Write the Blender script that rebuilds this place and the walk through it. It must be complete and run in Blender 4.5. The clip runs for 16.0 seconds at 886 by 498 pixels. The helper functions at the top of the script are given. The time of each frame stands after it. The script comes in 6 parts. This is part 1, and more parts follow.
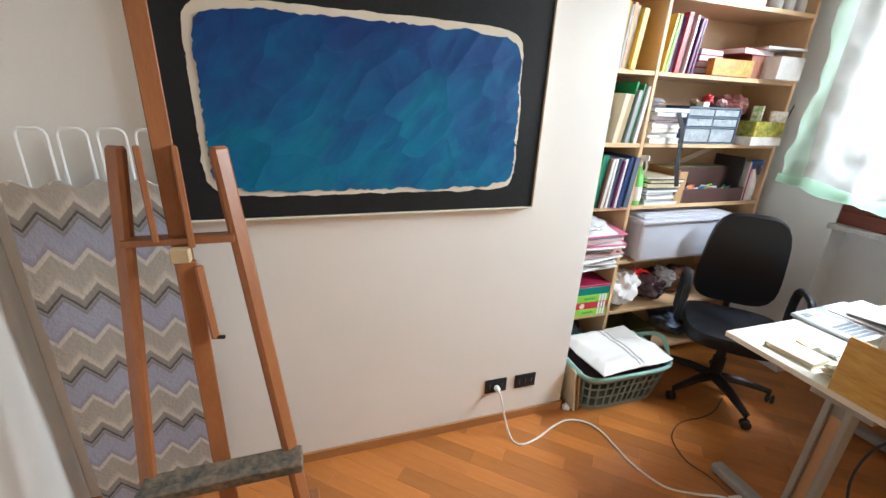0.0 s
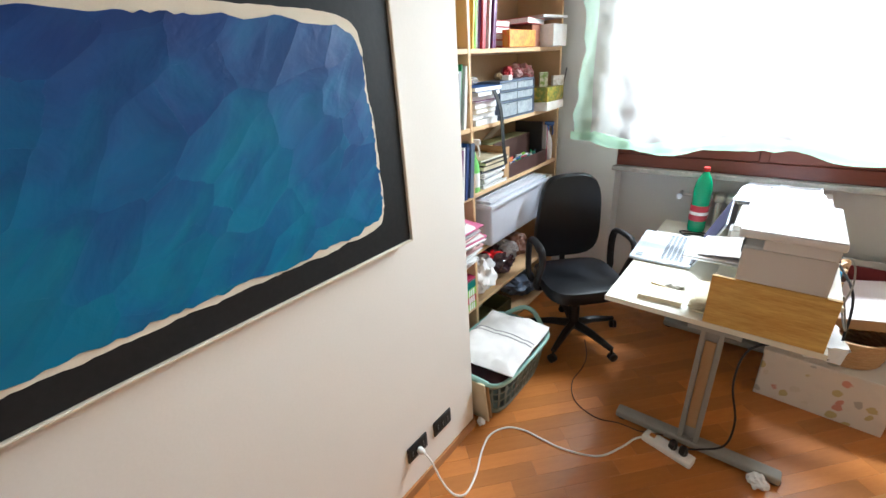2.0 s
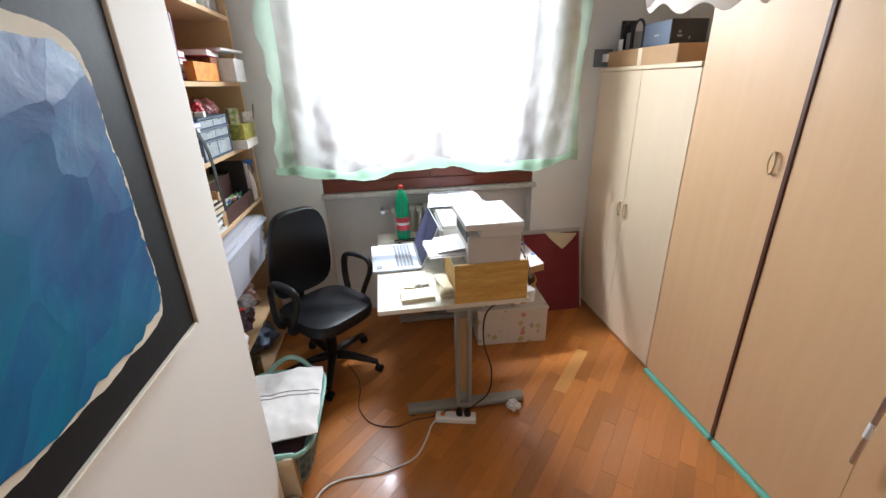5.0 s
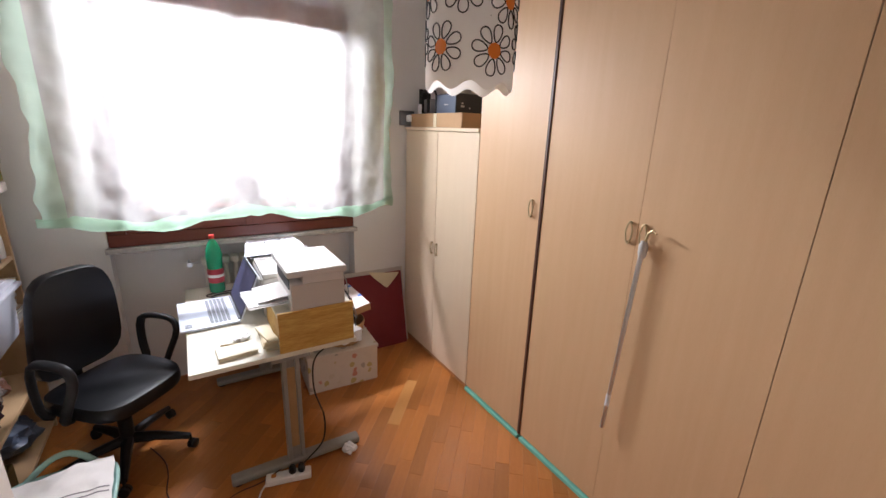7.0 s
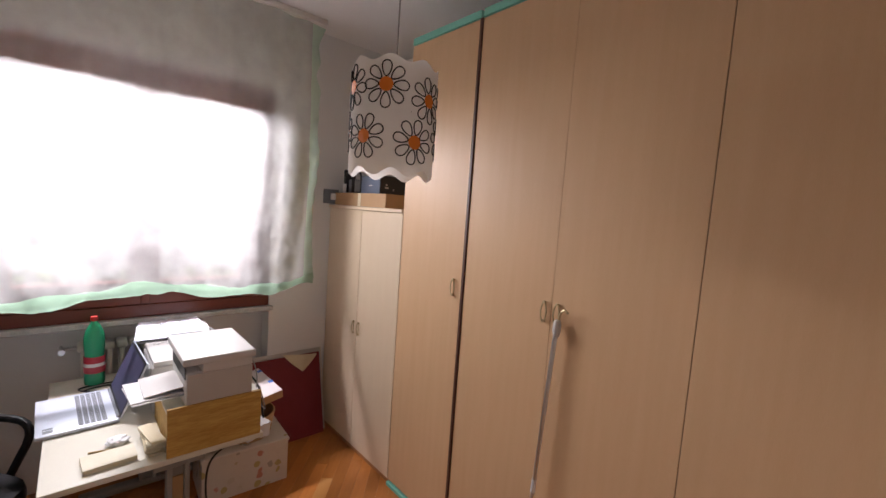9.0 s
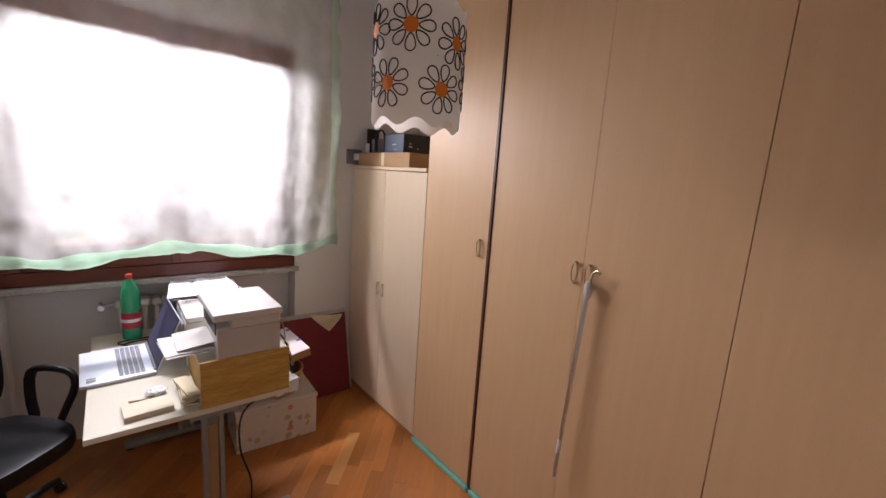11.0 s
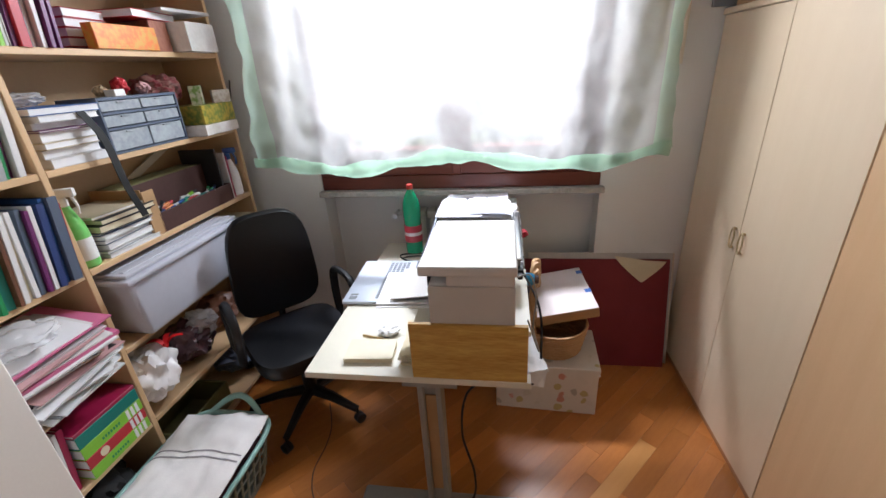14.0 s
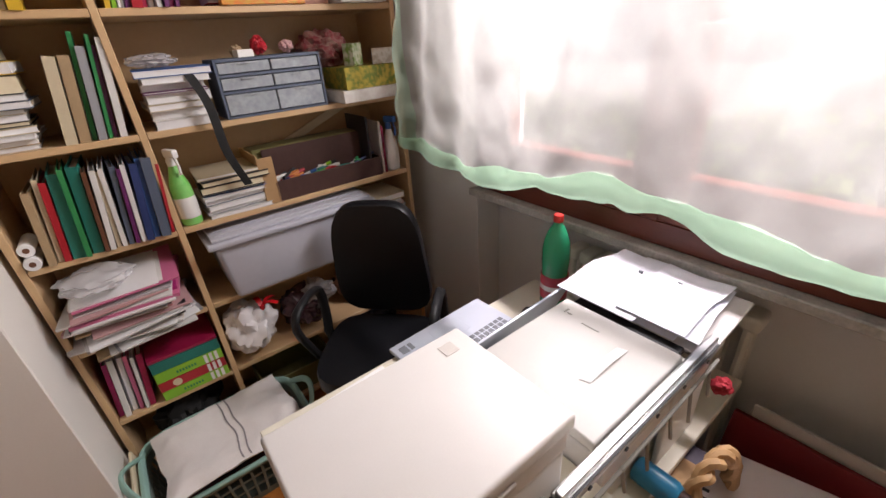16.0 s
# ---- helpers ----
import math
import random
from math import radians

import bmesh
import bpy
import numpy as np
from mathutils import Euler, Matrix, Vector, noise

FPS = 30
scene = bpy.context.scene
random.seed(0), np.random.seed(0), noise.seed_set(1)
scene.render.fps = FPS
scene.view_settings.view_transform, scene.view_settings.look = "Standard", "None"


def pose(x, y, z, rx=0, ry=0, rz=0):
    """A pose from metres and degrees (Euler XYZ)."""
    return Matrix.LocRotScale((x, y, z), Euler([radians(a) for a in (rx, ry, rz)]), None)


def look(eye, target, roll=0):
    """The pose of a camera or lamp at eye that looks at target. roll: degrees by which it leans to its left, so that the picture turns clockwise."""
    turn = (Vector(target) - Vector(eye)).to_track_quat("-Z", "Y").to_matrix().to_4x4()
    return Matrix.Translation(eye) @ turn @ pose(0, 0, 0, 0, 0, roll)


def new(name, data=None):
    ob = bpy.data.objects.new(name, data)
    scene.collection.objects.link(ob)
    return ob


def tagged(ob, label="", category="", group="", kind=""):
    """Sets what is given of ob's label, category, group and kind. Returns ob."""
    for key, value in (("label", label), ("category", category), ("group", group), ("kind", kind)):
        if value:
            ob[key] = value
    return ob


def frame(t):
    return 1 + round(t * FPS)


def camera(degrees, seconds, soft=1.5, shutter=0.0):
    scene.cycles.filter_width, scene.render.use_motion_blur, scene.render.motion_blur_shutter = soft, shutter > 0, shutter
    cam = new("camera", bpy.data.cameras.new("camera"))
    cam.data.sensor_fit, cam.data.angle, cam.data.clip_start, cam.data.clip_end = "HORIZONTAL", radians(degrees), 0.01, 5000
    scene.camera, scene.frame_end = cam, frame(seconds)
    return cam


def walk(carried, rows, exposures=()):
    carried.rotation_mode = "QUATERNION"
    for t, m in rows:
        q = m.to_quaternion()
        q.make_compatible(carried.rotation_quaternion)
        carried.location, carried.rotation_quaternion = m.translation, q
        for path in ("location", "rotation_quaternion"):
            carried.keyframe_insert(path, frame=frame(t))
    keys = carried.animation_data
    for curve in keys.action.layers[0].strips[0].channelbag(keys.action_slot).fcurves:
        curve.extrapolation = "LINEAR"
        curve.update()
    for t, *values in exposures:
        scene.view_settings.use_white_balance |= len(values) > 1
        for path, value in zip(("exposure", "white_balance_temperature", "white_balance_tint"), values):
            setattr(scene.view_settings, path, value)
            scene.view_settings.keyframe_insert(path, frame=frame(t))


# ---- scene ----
cam = camera(94.1, 16.0)
PATH = [
    (0, (1.557, -1.271, 1.625), (-0.215, -0.663, 0.924), 2.7),
    (0.5, (1.372, -1.251, 1.681), (-0.28, -0.435, 0.903), 1.6),
    (1, (1.179, -1.259, 1.714), (-0.33, -0.22, 0.912), -0.9),
    (1.5, (1.031, -1.299, 1.736), (-0.311, -0.06, 0.919), -2.5),
    (2, (0.952, -1.281, 1.725), (-0.227, 0.115, 0.91), -3.9),
    (2.5, (0.847, -1.228, 1.712), (-0.158, 0.306, 0.914), -4.4),
    (3, (0.778, -1.18, 1.699), (-0.034, 0.471, 0.915), -4.5),
    (3.5, (0.743, -1.173, 1.696), (0.161, 0.575, 0.918), -4.4),
    (4, (0.682, -1.218, 1.734), (0.37, 0.596, 0.952), -3.6),
    (4.5, (0.611, -1.285, 1.75), (0.584, 0.559, 0.976), -2.7),
    (5, (0.547, -1.363, 1.749), (0.795, 0.475, 1.002), -1.6),
    (5.2, (0.523, -1.375, 1.752), (0.881, 0.45, 1.015), -1.1),
    (7.5, (0.554, -1.506, 1.804), (1.695, 0.073, 1.351), 2.9),
    (8, (0.555, -1.502, 1.814), (1.795, 0.029, 1.472), 3.6),
    (8.5, (0.553, -1.497, 1.82), (1.866, -0.005, 1.592), 3.9),
    (8.7, (0.561, -1.501, 1.814), (1.892, -0.018, 1.641), 4.0),
    (10.8, (0.574, -1.447, 1.822), (1.884, 0.031, 1.509), 3.5),
    (11, (0.591, -1.448, 1.771), (1.834, 0.08, 1.427), 3.9),
    (11.5, (0.684, -1.342, 1.735), (1.739, 0.284, 1.24), 3.0),
    (12, (0.806, -1.241, 1.733), (1.6, 0.495, 1.134), 1.8),
    (12.5, (0.917, -1.137, 1.711), (1.413, 0.682, 1.044), 0.4),
    (13, (0.976, -1.015, 1.678), (1.177, 0.841, 0.959), -1.0),
    (13.5, (1.06, -0.817, 1.689), (0.996, 1.031, 0.926), -2.5),
    (14, (1.152, -0.618, 1.651), (0.852, 1.19, 0.848), -3.7),
    (14.5, (1.291, -0.361, 1.642), (0.735, 1.362, 0.792), -4.3),
    (15, (1.449, -0.128, 1.636), (0.608, 1.456, 0.75), -4.7),
    (15.5, (1.461, 0.121, 1.603), (0.323, 1.487, 0.686), -4.3),
    (16, (1.426, 0.411, 1.658), (-0.001, 1.461, 0.731), -4.1),
]
EXPOSURES = [
    (0.0, 2.68, 5600, 7),
    (3.0, 2.55, 5600, 5),
    (5.0, 2.25, 5750, 10),
    (7.5, 1.95, 6150, 22),
    (8.5, 1.55, 6300, 25),
    (11.0, 1.55, 6300, 25),
    (12.5, 1.6, 6050, 21),
    (14.0, 1.8, 5800, 15),
    (15.0, 1.75, 5900, 16),
    (16.0, 1.25, 6700, 24),
]
walk(cam, [(t, look(eye, target, roll)) for t, eye, target, roll in PATH], EXPOSURES)

# ---- light ----
world = bpy.data.worlds.new("daylight")
scene.world = world
world.use_nodes = True
wn, wl = world.node_tree.nodes, world.node_tree.links
sky = wn.new("ShaderNodeTexSky")
sky.sky_type, sky.sun_disc = "NISHITA", False
sky.sun_elevation, sky.sun_rotation = radians(40.5), radians(250)
wn["Background"].inputs["Strength"].default_value = 0.06
wl.new(sky.outputs["Color"], wn["Background"].inputs["Color"])
sun_data = bpy.data.lights.new("sun", "SUN")
sun_data.energy, sun_data.angle, sun_data.color = 2.0, radians(0.6), (1.0, 0.95, 0.88)
sun = new("sun", sun_data)
sun.matrix_world = look((-11, -4, 10), (0, 0, 0))
# added area lamp outside the window's head, standing in for the sky's light
day_data = bpy.data.lights.new("daylight_stand_in", "AREA")
day_data.shape, day_data.size, day_data.size_y = "RECTANGLE", 1.46, 0.2
day_data.energy, day_data.color = 53, (1.0, 0.985, 0.97)
day = new("daylight_stand_in", day_data)
day.matrix_world = look((0.87, 2.08, 2.43), (0.87, 2.08 - 0.9, 2.43 - 0.30))


# ---- materials ----
def nodes_of(name):
    m = bpy.data.materials.new(name)
    m.use_nodes = True
    t = m.node_tree
    return m, t.nodes, t.links, t.nodes["Principled BSDF"]


def surf(name, c, c2=None, rough=0.5, scale=8.0, bump=0.15, fine=60.0, metal=0.0, stretch=(1, 1, 1), spread=0.5, coat=0.0, per_object=0.0, dist=0.002, detail=6.0, sheen=0.0, spec=0.5):
    """Two colours mixed by coarse and fine noise, with relief; stretch draws the grain out along an axis."""
    m, n, l, b = nodes_of(name)
    c2 = c2 or tuple(v * 0.8 for v in c)
    tc, mp = n.new("ShaderNodeTexCoord"), n.new("ShaderNodeMapping")
    mp.inputs["Scale"].default_value = stretch
    l.new(tc.outputs["Object"], mp.inputs["Vector"])
    coarse, grain = n.new("ShaderNodeTexNoise"), n.new("ShaderNodeTexNoise")
    coarse.inputs["Scale"].default_value, coarse.inputs["Detail"].default_value = scale, detail
    grain.inputs["Scale"].default_value, grain.inputs["Detail"].default_value = fine, 5
    for g in (coarse, grain):
        l.new(mp.outputs[0], g.inputs["Vector"])
    ad = n.new("ShaderNodeMath")
    ad.operation = "MULTIPLY_ADD"
    ad.inputs[1].default_value = 0.45
    l.new(grain.outputs["Fac"], ad.inputs[0])
    mul = n.new("ShaderNodeMath")
    mul.operation = "MULTIPLY"
    mul.inputs[1].default_value = 0.55
    l.new(coarse.outputs["Fac"], mul.inputs[0])
    l.new(mul.outputs[0], ad.inputs[2])
    rng = n.new("ShaderNodeMapRange")
    rng.inputs["From Min"].default_value, rng.inputs["From Max"].default_value = 0.5 - spread / 2, 0.5 + spread / 2
    l.new(ad.outputs[0], rng.inputs["Value"])
    mix = n.new("ShaderNodeMix")
    mix.data_type = "RGBA"
    mix.inputs["A"].default_value, mix.inputs["B"].default_value = (*c, 1), (*c2, 1)
    l.new(rng.outputs[0], mix.inputs["Factor"])
    out = mix.outputs["Result"]
    if per_object:
        info, hsv = n.new("ShaderNodeObjectInfo"), n.new("ShaderNodeHueSaturation")
        r2 = n.new("ShaderNodeMapRange")
        r2.inputs["To Min"].default_value, r2.inputs["To Max"].default_value = 1 - per_object, 1 + per_object
        l.new(info.outputs["Random"], r2.inputs["Value"])
        l.new(r2.outputs[0], hsv.inputs["Value"])
        l.new(out, hsv.inputs["Color"])
        out = hsv.outputs["Color"]
    l.new(out, b.inputs["Base Color"])
    r3 = n.new("ShaderNodeMapRange")
    r3.inputs["To Min"].default_value, r3.inputs["To Max"].default_value = rough * 0.85, min(1, rough * 1.15)
    l.new(coarse.outputs["Fac"], r3.inputs["Value"])
    l.new(r3.outputs[0], b.inputs["Roughness"])
    b.inputs["Metallic"].default_value = metal
    b.inputs["Coat Weight"].default_value = coat
    b.inputs["Sheen Weight"].default_value = sheen
    b.inputs["Specular IOR Level"].default_value = spec
    if bump:
        bp = n.new("ShaderNodeBump")
        bp.inputs["Strength"].default_value, bp.inputs["Distance"].default_value = bump, dist
        l.new(ad.outputs[0], bp.inputs["Height"])
        l.new(bp.outputs[0], b.inputs["Normal"])
    return m


def cloth_sheer(name, c, clear, weave=900.0):
    """Thin woven cloth: some light passes straight through, some is scattered."""
    m, n, l, b = nodes_of(name)
    tc = n.new("ShaderNodeTexCoord")
    cloud = n.new("ShaderNodeTexNoise")
    cloud.inputs["Scale"].default_value, cloud.inputs["Detail"].default_value = 9, 6
    l.new(tc.outputs["Object"], cloud.inputs["Vector"])
    ramp = n.new("ShaderNodeMapRange")
    ramp.inputs["To Min"].default_value, ramp.inputs["To Max"].default_value = clear - 0.08, clear + 0.08
    l.new(cloud.outputs["Fac"], ramp.inputs["Value"])
    tl, tr, df = n.new("ShaderNodeBsdfTranslucent"), n.new("ShaderNodeBsdfTransparent"), n.new("ShaderNodeBsdfDiffuse")
    tl.inputs["Color"].default_value = df.inputs["Color"].default_value = (*c, 1)
    mp, crease, bp = n.new("ShaderNodeMapping"), n.new("ShaderNodeTexNoise"), n.new("ShaderNodeBump")
    mp.inputs["Rotation"].default_value, mp.inputs["Scale"].default_value = (0, radians(28), 0), (1.6, 1, 0.7)
    l.new(tc.outputs["Object"], mp.inputs["Vector"])
    crease.noise_type = "RIDGED_MULTIFRACTAL"
    crease.inputs["Scale"].default_value, crease.inputs["Detail"].default_value, crease.inputs["Distortion"].default_value = 3.2, 4, 0.9
    l.new(mp.outputs[0], crease.inputs["Vector"])
    bp.inputs["Strength"].default_value, bp.inputs["Distance"].default_value = 0.25, 0.01
    l.new(crease.outputs["Fac"], bp.inputs["Height"])
    l.new(bp.outputs[0], tl.inputs["Normal"])
    l.new(bp.outputs[0], df.inputs["Normal"])
    tr.inputs["Color"].default_value = (0.97, 1.0, 0.98, 1)
    m1, m2 = n.new("ShaderNodeMixShader"), n.new("ShaderNodeMixShader")
    m1.inputs[0].default_value = 0.25
    l.new(tl.outputs[0], m1.inputs[1])
    l.new(df.outputs[0], m1.inputs[2])
    l.new(ramp.outputs[0], m2.inputs[0])
    l.new(m1.outputs[0], m2.inputs[1])
    l.new(tr.outputs[0], m2.inputs[2])
    l.new(m2.outputs[0], n["Material Output"].inputs["Surface"])
    return m


def clear_mat(name, c, rough=0.1, alpha=0.25, weight=0.0):
    """Thin clear or milky plastic film and glass."""
    m, n, l, b = nodes_of(name)
    b.inputs["Base Color"].default_value, b.inputs["Roughness"].default_value = (*c, 1), rough
    b.inputs["Alpha"].default_value = alpha
    b.inputs["Transmission Weight"].default_value = weight
    return m


M = {
    "wall": surf("wall_paint", (0.80, 0.77, 0.72), (0.74, 0.71, 0.655), 0.8, 2.2, 0.25, 120, spread=0.6),
    "wall_cool": surf("window_wall_paint", (0.78, 0.78, 0.77), (0.72, 0.72, 0.71), 0.8, 2.2, 0.25, 120, spread=0.6),
    "ceiling": surf("ceiling_paint", (0.82, 0.81, 0.79), (0.78, 0.77, 0.75), 0.85, 2, 0.15, 90),
    "plank": surf("parquet_wood", (0.50, 0.19, 0.042), (0.38, 0.13, 0.025), 0.30, 5, 0.06, 26, stretch=(1.2, 9, 9), per_object=0.22, spread=0.55, coat=0.15),
    "plank_pale": surf("pale_parquet_wood", (0.58, 0.29, 0.09), (0.52, 0.24, 0.07), 0.30, 5, 0.06, 26, stretch=(1.2, 9, 9), spread=0.55, coat=0.15),
    "subfloor": surf("floor_joint", (0.22, 0.08, 0.02), rough=0.7),
    "skirt": surf("skirting_wood", (0.42, 0.20, 0.07), (0.32, 0.14, 0.045), 0.4, 6, 0.1, 40, stretch=(8, 1, 8)),
    "laminate": surf("wardrobe_laminate", (0.69, 0.46, 0.26), (0.63, 0.40, 0.215), 0.46, 3, 0.03, 60, stretch=(1, 10, 0.7), spread=0.5),
    "laminate_pale": surf("pale_laminate", (0.74, 0.60, 0.43), (0.70, 0.56, 0.39), 0.36, 3, 0.03, 60, stretch=(1, 10, 0.7), coat=0.1),
    "strip": surf("dark_edge_strip", (0.10, 0.035, 0.02), rough=0.45),
    "tape": surf("turquoise_tape", (0.17, 0.54, 0.43), (0.22, 0.60, 0.49), 0.6, 20, 0.2),
    "brass": surf("worn_brass", (0.58, 0.47, 0.28), (0.42, 0.33, 0.18), 0.38, 40, 0.1, metal=0.7),
    "shelf": surf("shelf_laminate", (0.64, 0.44, 0.245), (0.58, 0.385, 0.20), 0.45, 5, 0.06, 50, stretch=(6, 1, 6)),
    "shelf_back": surf("shelf_back_board", (0.56, 0.38, 0.20), (0.50, 0.33, 0.17), 0.5, 5, 0.06, 50),
    "black_paint": surf("black_canvas_paint", (0.012, 0.013, 0.014), (0.02, 0.021, 0.022), 0.6, 5, 0.4, 70, spread=0.4, dist=0.002, spec=0.2),
    "canvas": surf("raw_canvas", (0.76, 0.70, 0.58), (0.68, 0.61, 0.49), 0.85, 20, 0.5, 400),
    "easel": surf("easel_beech", (0.33, 0.13, 0.045), (0.23, 0.08, 0.025), 0.4, 7, 0.12, 40, stretch=(5, 5, 1), spread=0.5),
    "easel_tray": surf("paint_crusted_wood", (0.20, 0.15, 0.10), (0.05, 0.055, 0.05), 0.6, 16, 0.5, 60, spread=0.2),
    "win_wood": surf("window_mahogany", (0.16, 0.035, 0.018), (0.10, 0.02, 0.01), 0.35, 6, 0.1, 50, stretch=(1, 8, 8)),
    "marble": surf("grey_marble", (0.55, 0.53, 0.50), (0.30, 0.29, 0.28), 0.4, 25, 0.1, 110, spread=0.35),
    "leather": surf("black_leatherette", (0.006, 0.0065, 0.008), (0.009, 0.0095, 0.012), 0.38, 12, 0.2, 280, dist=0.001, spec=0.35),
    "black": surf("black_plastic", (0.009, 0.009, 0.010), (0.014, 0.014, 0.015), 0.45, 12, 0.1, 200, spec=0.35),
    "black_soft": surf("black_rubber", (0.01, 0.01, 0.01), rough=0.75),
    "desk": surf("desk_laminate", (0.70, 0.67, 0.56), (0.66, 0.63, 0.52), 0.4, 4, 0.04, 90),
    "steel_grey": surf("grey_enamel_steel", (0.30, 0.29, 0.26), (0.25, 0.245, 0.22), 0.42, 8, 0.08, 90),
    "ply": surf("yellow_plywood", (0.62, 0.40, 0.10), (0.40, 0.21, 0.04), 0.55, 3.0, 0.2, 22, stretch=(1.2, 9, 9), spread=0.3),
    "printer": surf("white_printer_plastic", (0.64, 0.62, 0.60), (0.60, 0.585, 0.56), 0.42, 8, 0.05, 300),
    "printer_side": surf("grey_printer_plastic", (0.55, 0.52, 0.49), (0.51, 0.48, 0.45), 0.5, 8, 0.08, 300),
    "paper": surf("white_paper", (0.80, 0.80, 0.80), (0.75, 0.75, 0.75), 0.75, 9, 0.12, 90),
    "cream_paper": surf("cream_paper", (0.74, 0.66, 0.48), (0.66, 0.57, 0.38), 0.75, 9, 0.12, 90),
    "white": surf("white_plastic", (0.80, 0.79, 0.76), (0.75, 0.74, 0.71), 0.4, 9, 0.05, 90),
    "red_board": surf("dark_red_board", (0.21, 0.012, 0.02), (0.165, 0.008, 0.014), 0.6, 6, 0.15, 200),
    "alu": surf("aluminium", (0.62, 0.62, 0.62), (0.52, 0.52, 0.52), 0.3, 12, 0.05, 200, metal=0.9, stretch=(8, 1, 8)),
    "laptop": surf("silver_laptop", (0.60, 0.65, 0.74), (0.56, 0.61, 0.70), 0.36, 12, 0.03, 300, metal=0.2),
    "key": surf("grey_keys", (0.20, 0.215, 0.24), rough=0.5),
    "card": surf("cardboard", (0.46, 0.28, 0.135), (0.40, 0.24, 0.11), 0.7, 9, 0.15, 80),
    "card_dark": surf("dark_brown_card", (0.055, 0.022, 0.018), (0.08, 0.035, 0.028), 0.55, 12, 0.15),
    "teal": surf("pale_teal_plastic", (0.30, 0.50, 0.44), (0.26, 0.45, 0.40), 0.42, 8, 0.06, 120),
    "basket_grey": surf("grey_green_plastic", (0.20, 0.26, 0.23), (0.17, 0.22, 0.20), 0.45, 8, 0.06, 120),
    "towel": surf("white_towel", (0.78, 0.75, 0.73), (0.68, 0.65, 0.63), 0.9, 10, 0.5, 220, dist=0.004, sheen=0.3),
    "stripe": surf("woven_grey_stripe", (0.28, 0.26, 0.27), rough=0.9),
    "wicker": surf("pale_wicker", (0.52, 0.33, 0.16), (0.38, 0.22, 0.09), 0.6, 18, 0.3, 90),
    "radiator": surf("cream_enamel", (0.74, 0.72, 0.64), (0.70, 0.68, 0.60), 0.35, 6, 0.05, 90),
}


COLOURS = {
    "yellow": (0.72, 0.46, 0.03), "orange": (0.66, 0.20, 0.03), "red": (0.46, 0.015, 0.025), "crimson": (0.34, 0.01, 0.06), "purple": (0.14, 0.02, 0.12),
    "grey": (0.34, 0.35, 0.37), "white": (0.74, 0.73, 0.71), "cream": (0.64, 0.55, 0.38), "lime": (0.24, 0.56, 0.03), "green": (0.02, 0.26, 0.08), "teal": (0.01, 0.19, 0.15),
    "navy": (0.02, 0.04, 0.15), "blue": (0.03, 0.11, 0.34), "black": (0.015, 0.015, 0.017), "brown": (0.15, 0.06, 0.03), "pink": (0.62, 0.16, 0.30), "rose": (0.60, 0.36, 0.36), "olive": (0.18, 0.17, 0.06), "kraft": (0.46, 0.33, 0.19), "magenta": (0.42, 0.02, 0.16), "slate": (0.10, 0.13, 0.19),
}
CM = {k: surf(k + "_card", v, tuple(q * 0.82 for q in v), 0.45, 9, 0.08, 120, spread=0.6) for k, v in COLOURS.items()}


# ---- building blocks ----
def bx(x0, x1, y0, y1, z0, z1, bev=0.002, seg=1):
    bm = bmesh.new()
    bmesh.ops.create_cube(bm, size=1)
    for v in bm.verts:
        v.co = Vector(((x0 + x1) / 2 + v.co.x * (x1 - x0), (y0 + y1) / 2 + v.co.y * (y1 - y0), (z0 + z1) / 2 + v.co.z * (z1 - z0)))
    if bev:
        bmesh.ops.bevel(bm, geom=list(bm.edges), offset=min(bev, 0.45 * min(x1 - x0, y1 - y0, z1 - z0)), segments=seg, affect="EDGES", profile=0.5)
    return bm


def tube(points, r, sides=10, closed=False, flat=1.0):
    """A round bar along points; r is a radius or one radius per point."""
    bm, rings = bmesh.new(), []
    pts = [Vector(p) for p in points]
    n = len(pts)
    side = None
    for i, p in enumerate(pts):
        a, b = (pts[i - 1], pts[(i + 1) % n]) if closed else (pts[max(i - 1, 0)], pts[min(i + 1, n - 1)])
        d = (b - a).normalized()
        if side is None:
            side = d.orthogonal().normalized()
        side = (side - d * side.dot(d)).normalized()
        up = d.cross(side)
        rr = r[i] if isinstance(r, (list, tuple)) else r
        rings.append([bm.verts.new(p + (side * math.cos(k * math.tau / sides) + up * flat * math.sin(k * math.tau / sides)) * rr) for k in range(sides)])
    for i in range(n if closed else n - 1):
        a, b = rings[i], rings[(i + 1) % n]
        for k in range(sides):
            bm.faces.new((a[k], a[(k + 1) % sides], b[(k + 1) % sides], b[k]))
    if not closed:
        bm.faces.new(rings[0][::-1])
        bm.faces.new(rings[-1])
    bmesh.ops.recalc_face_normals(bm, faces=bm.faces)
    return bm


def bar(p0, p1, w, d, bev=0.002):
    """A squared bar from p0 to p1, w wide and d deep."""
    p0, p1 = Vector(p0), Vector(p1)
    bm = bx(-w / 2, w / 2, -d / 2, d / 2, 0, (p1 - p0).length, bev)
    bmesh.ops.transform(bm, matrix=Matrix.Translation(p0) @ (p1 - p0).to_track_quat("Z", "Y").to_matrix().to_4x4(), verts=bm.verts)
    return bm


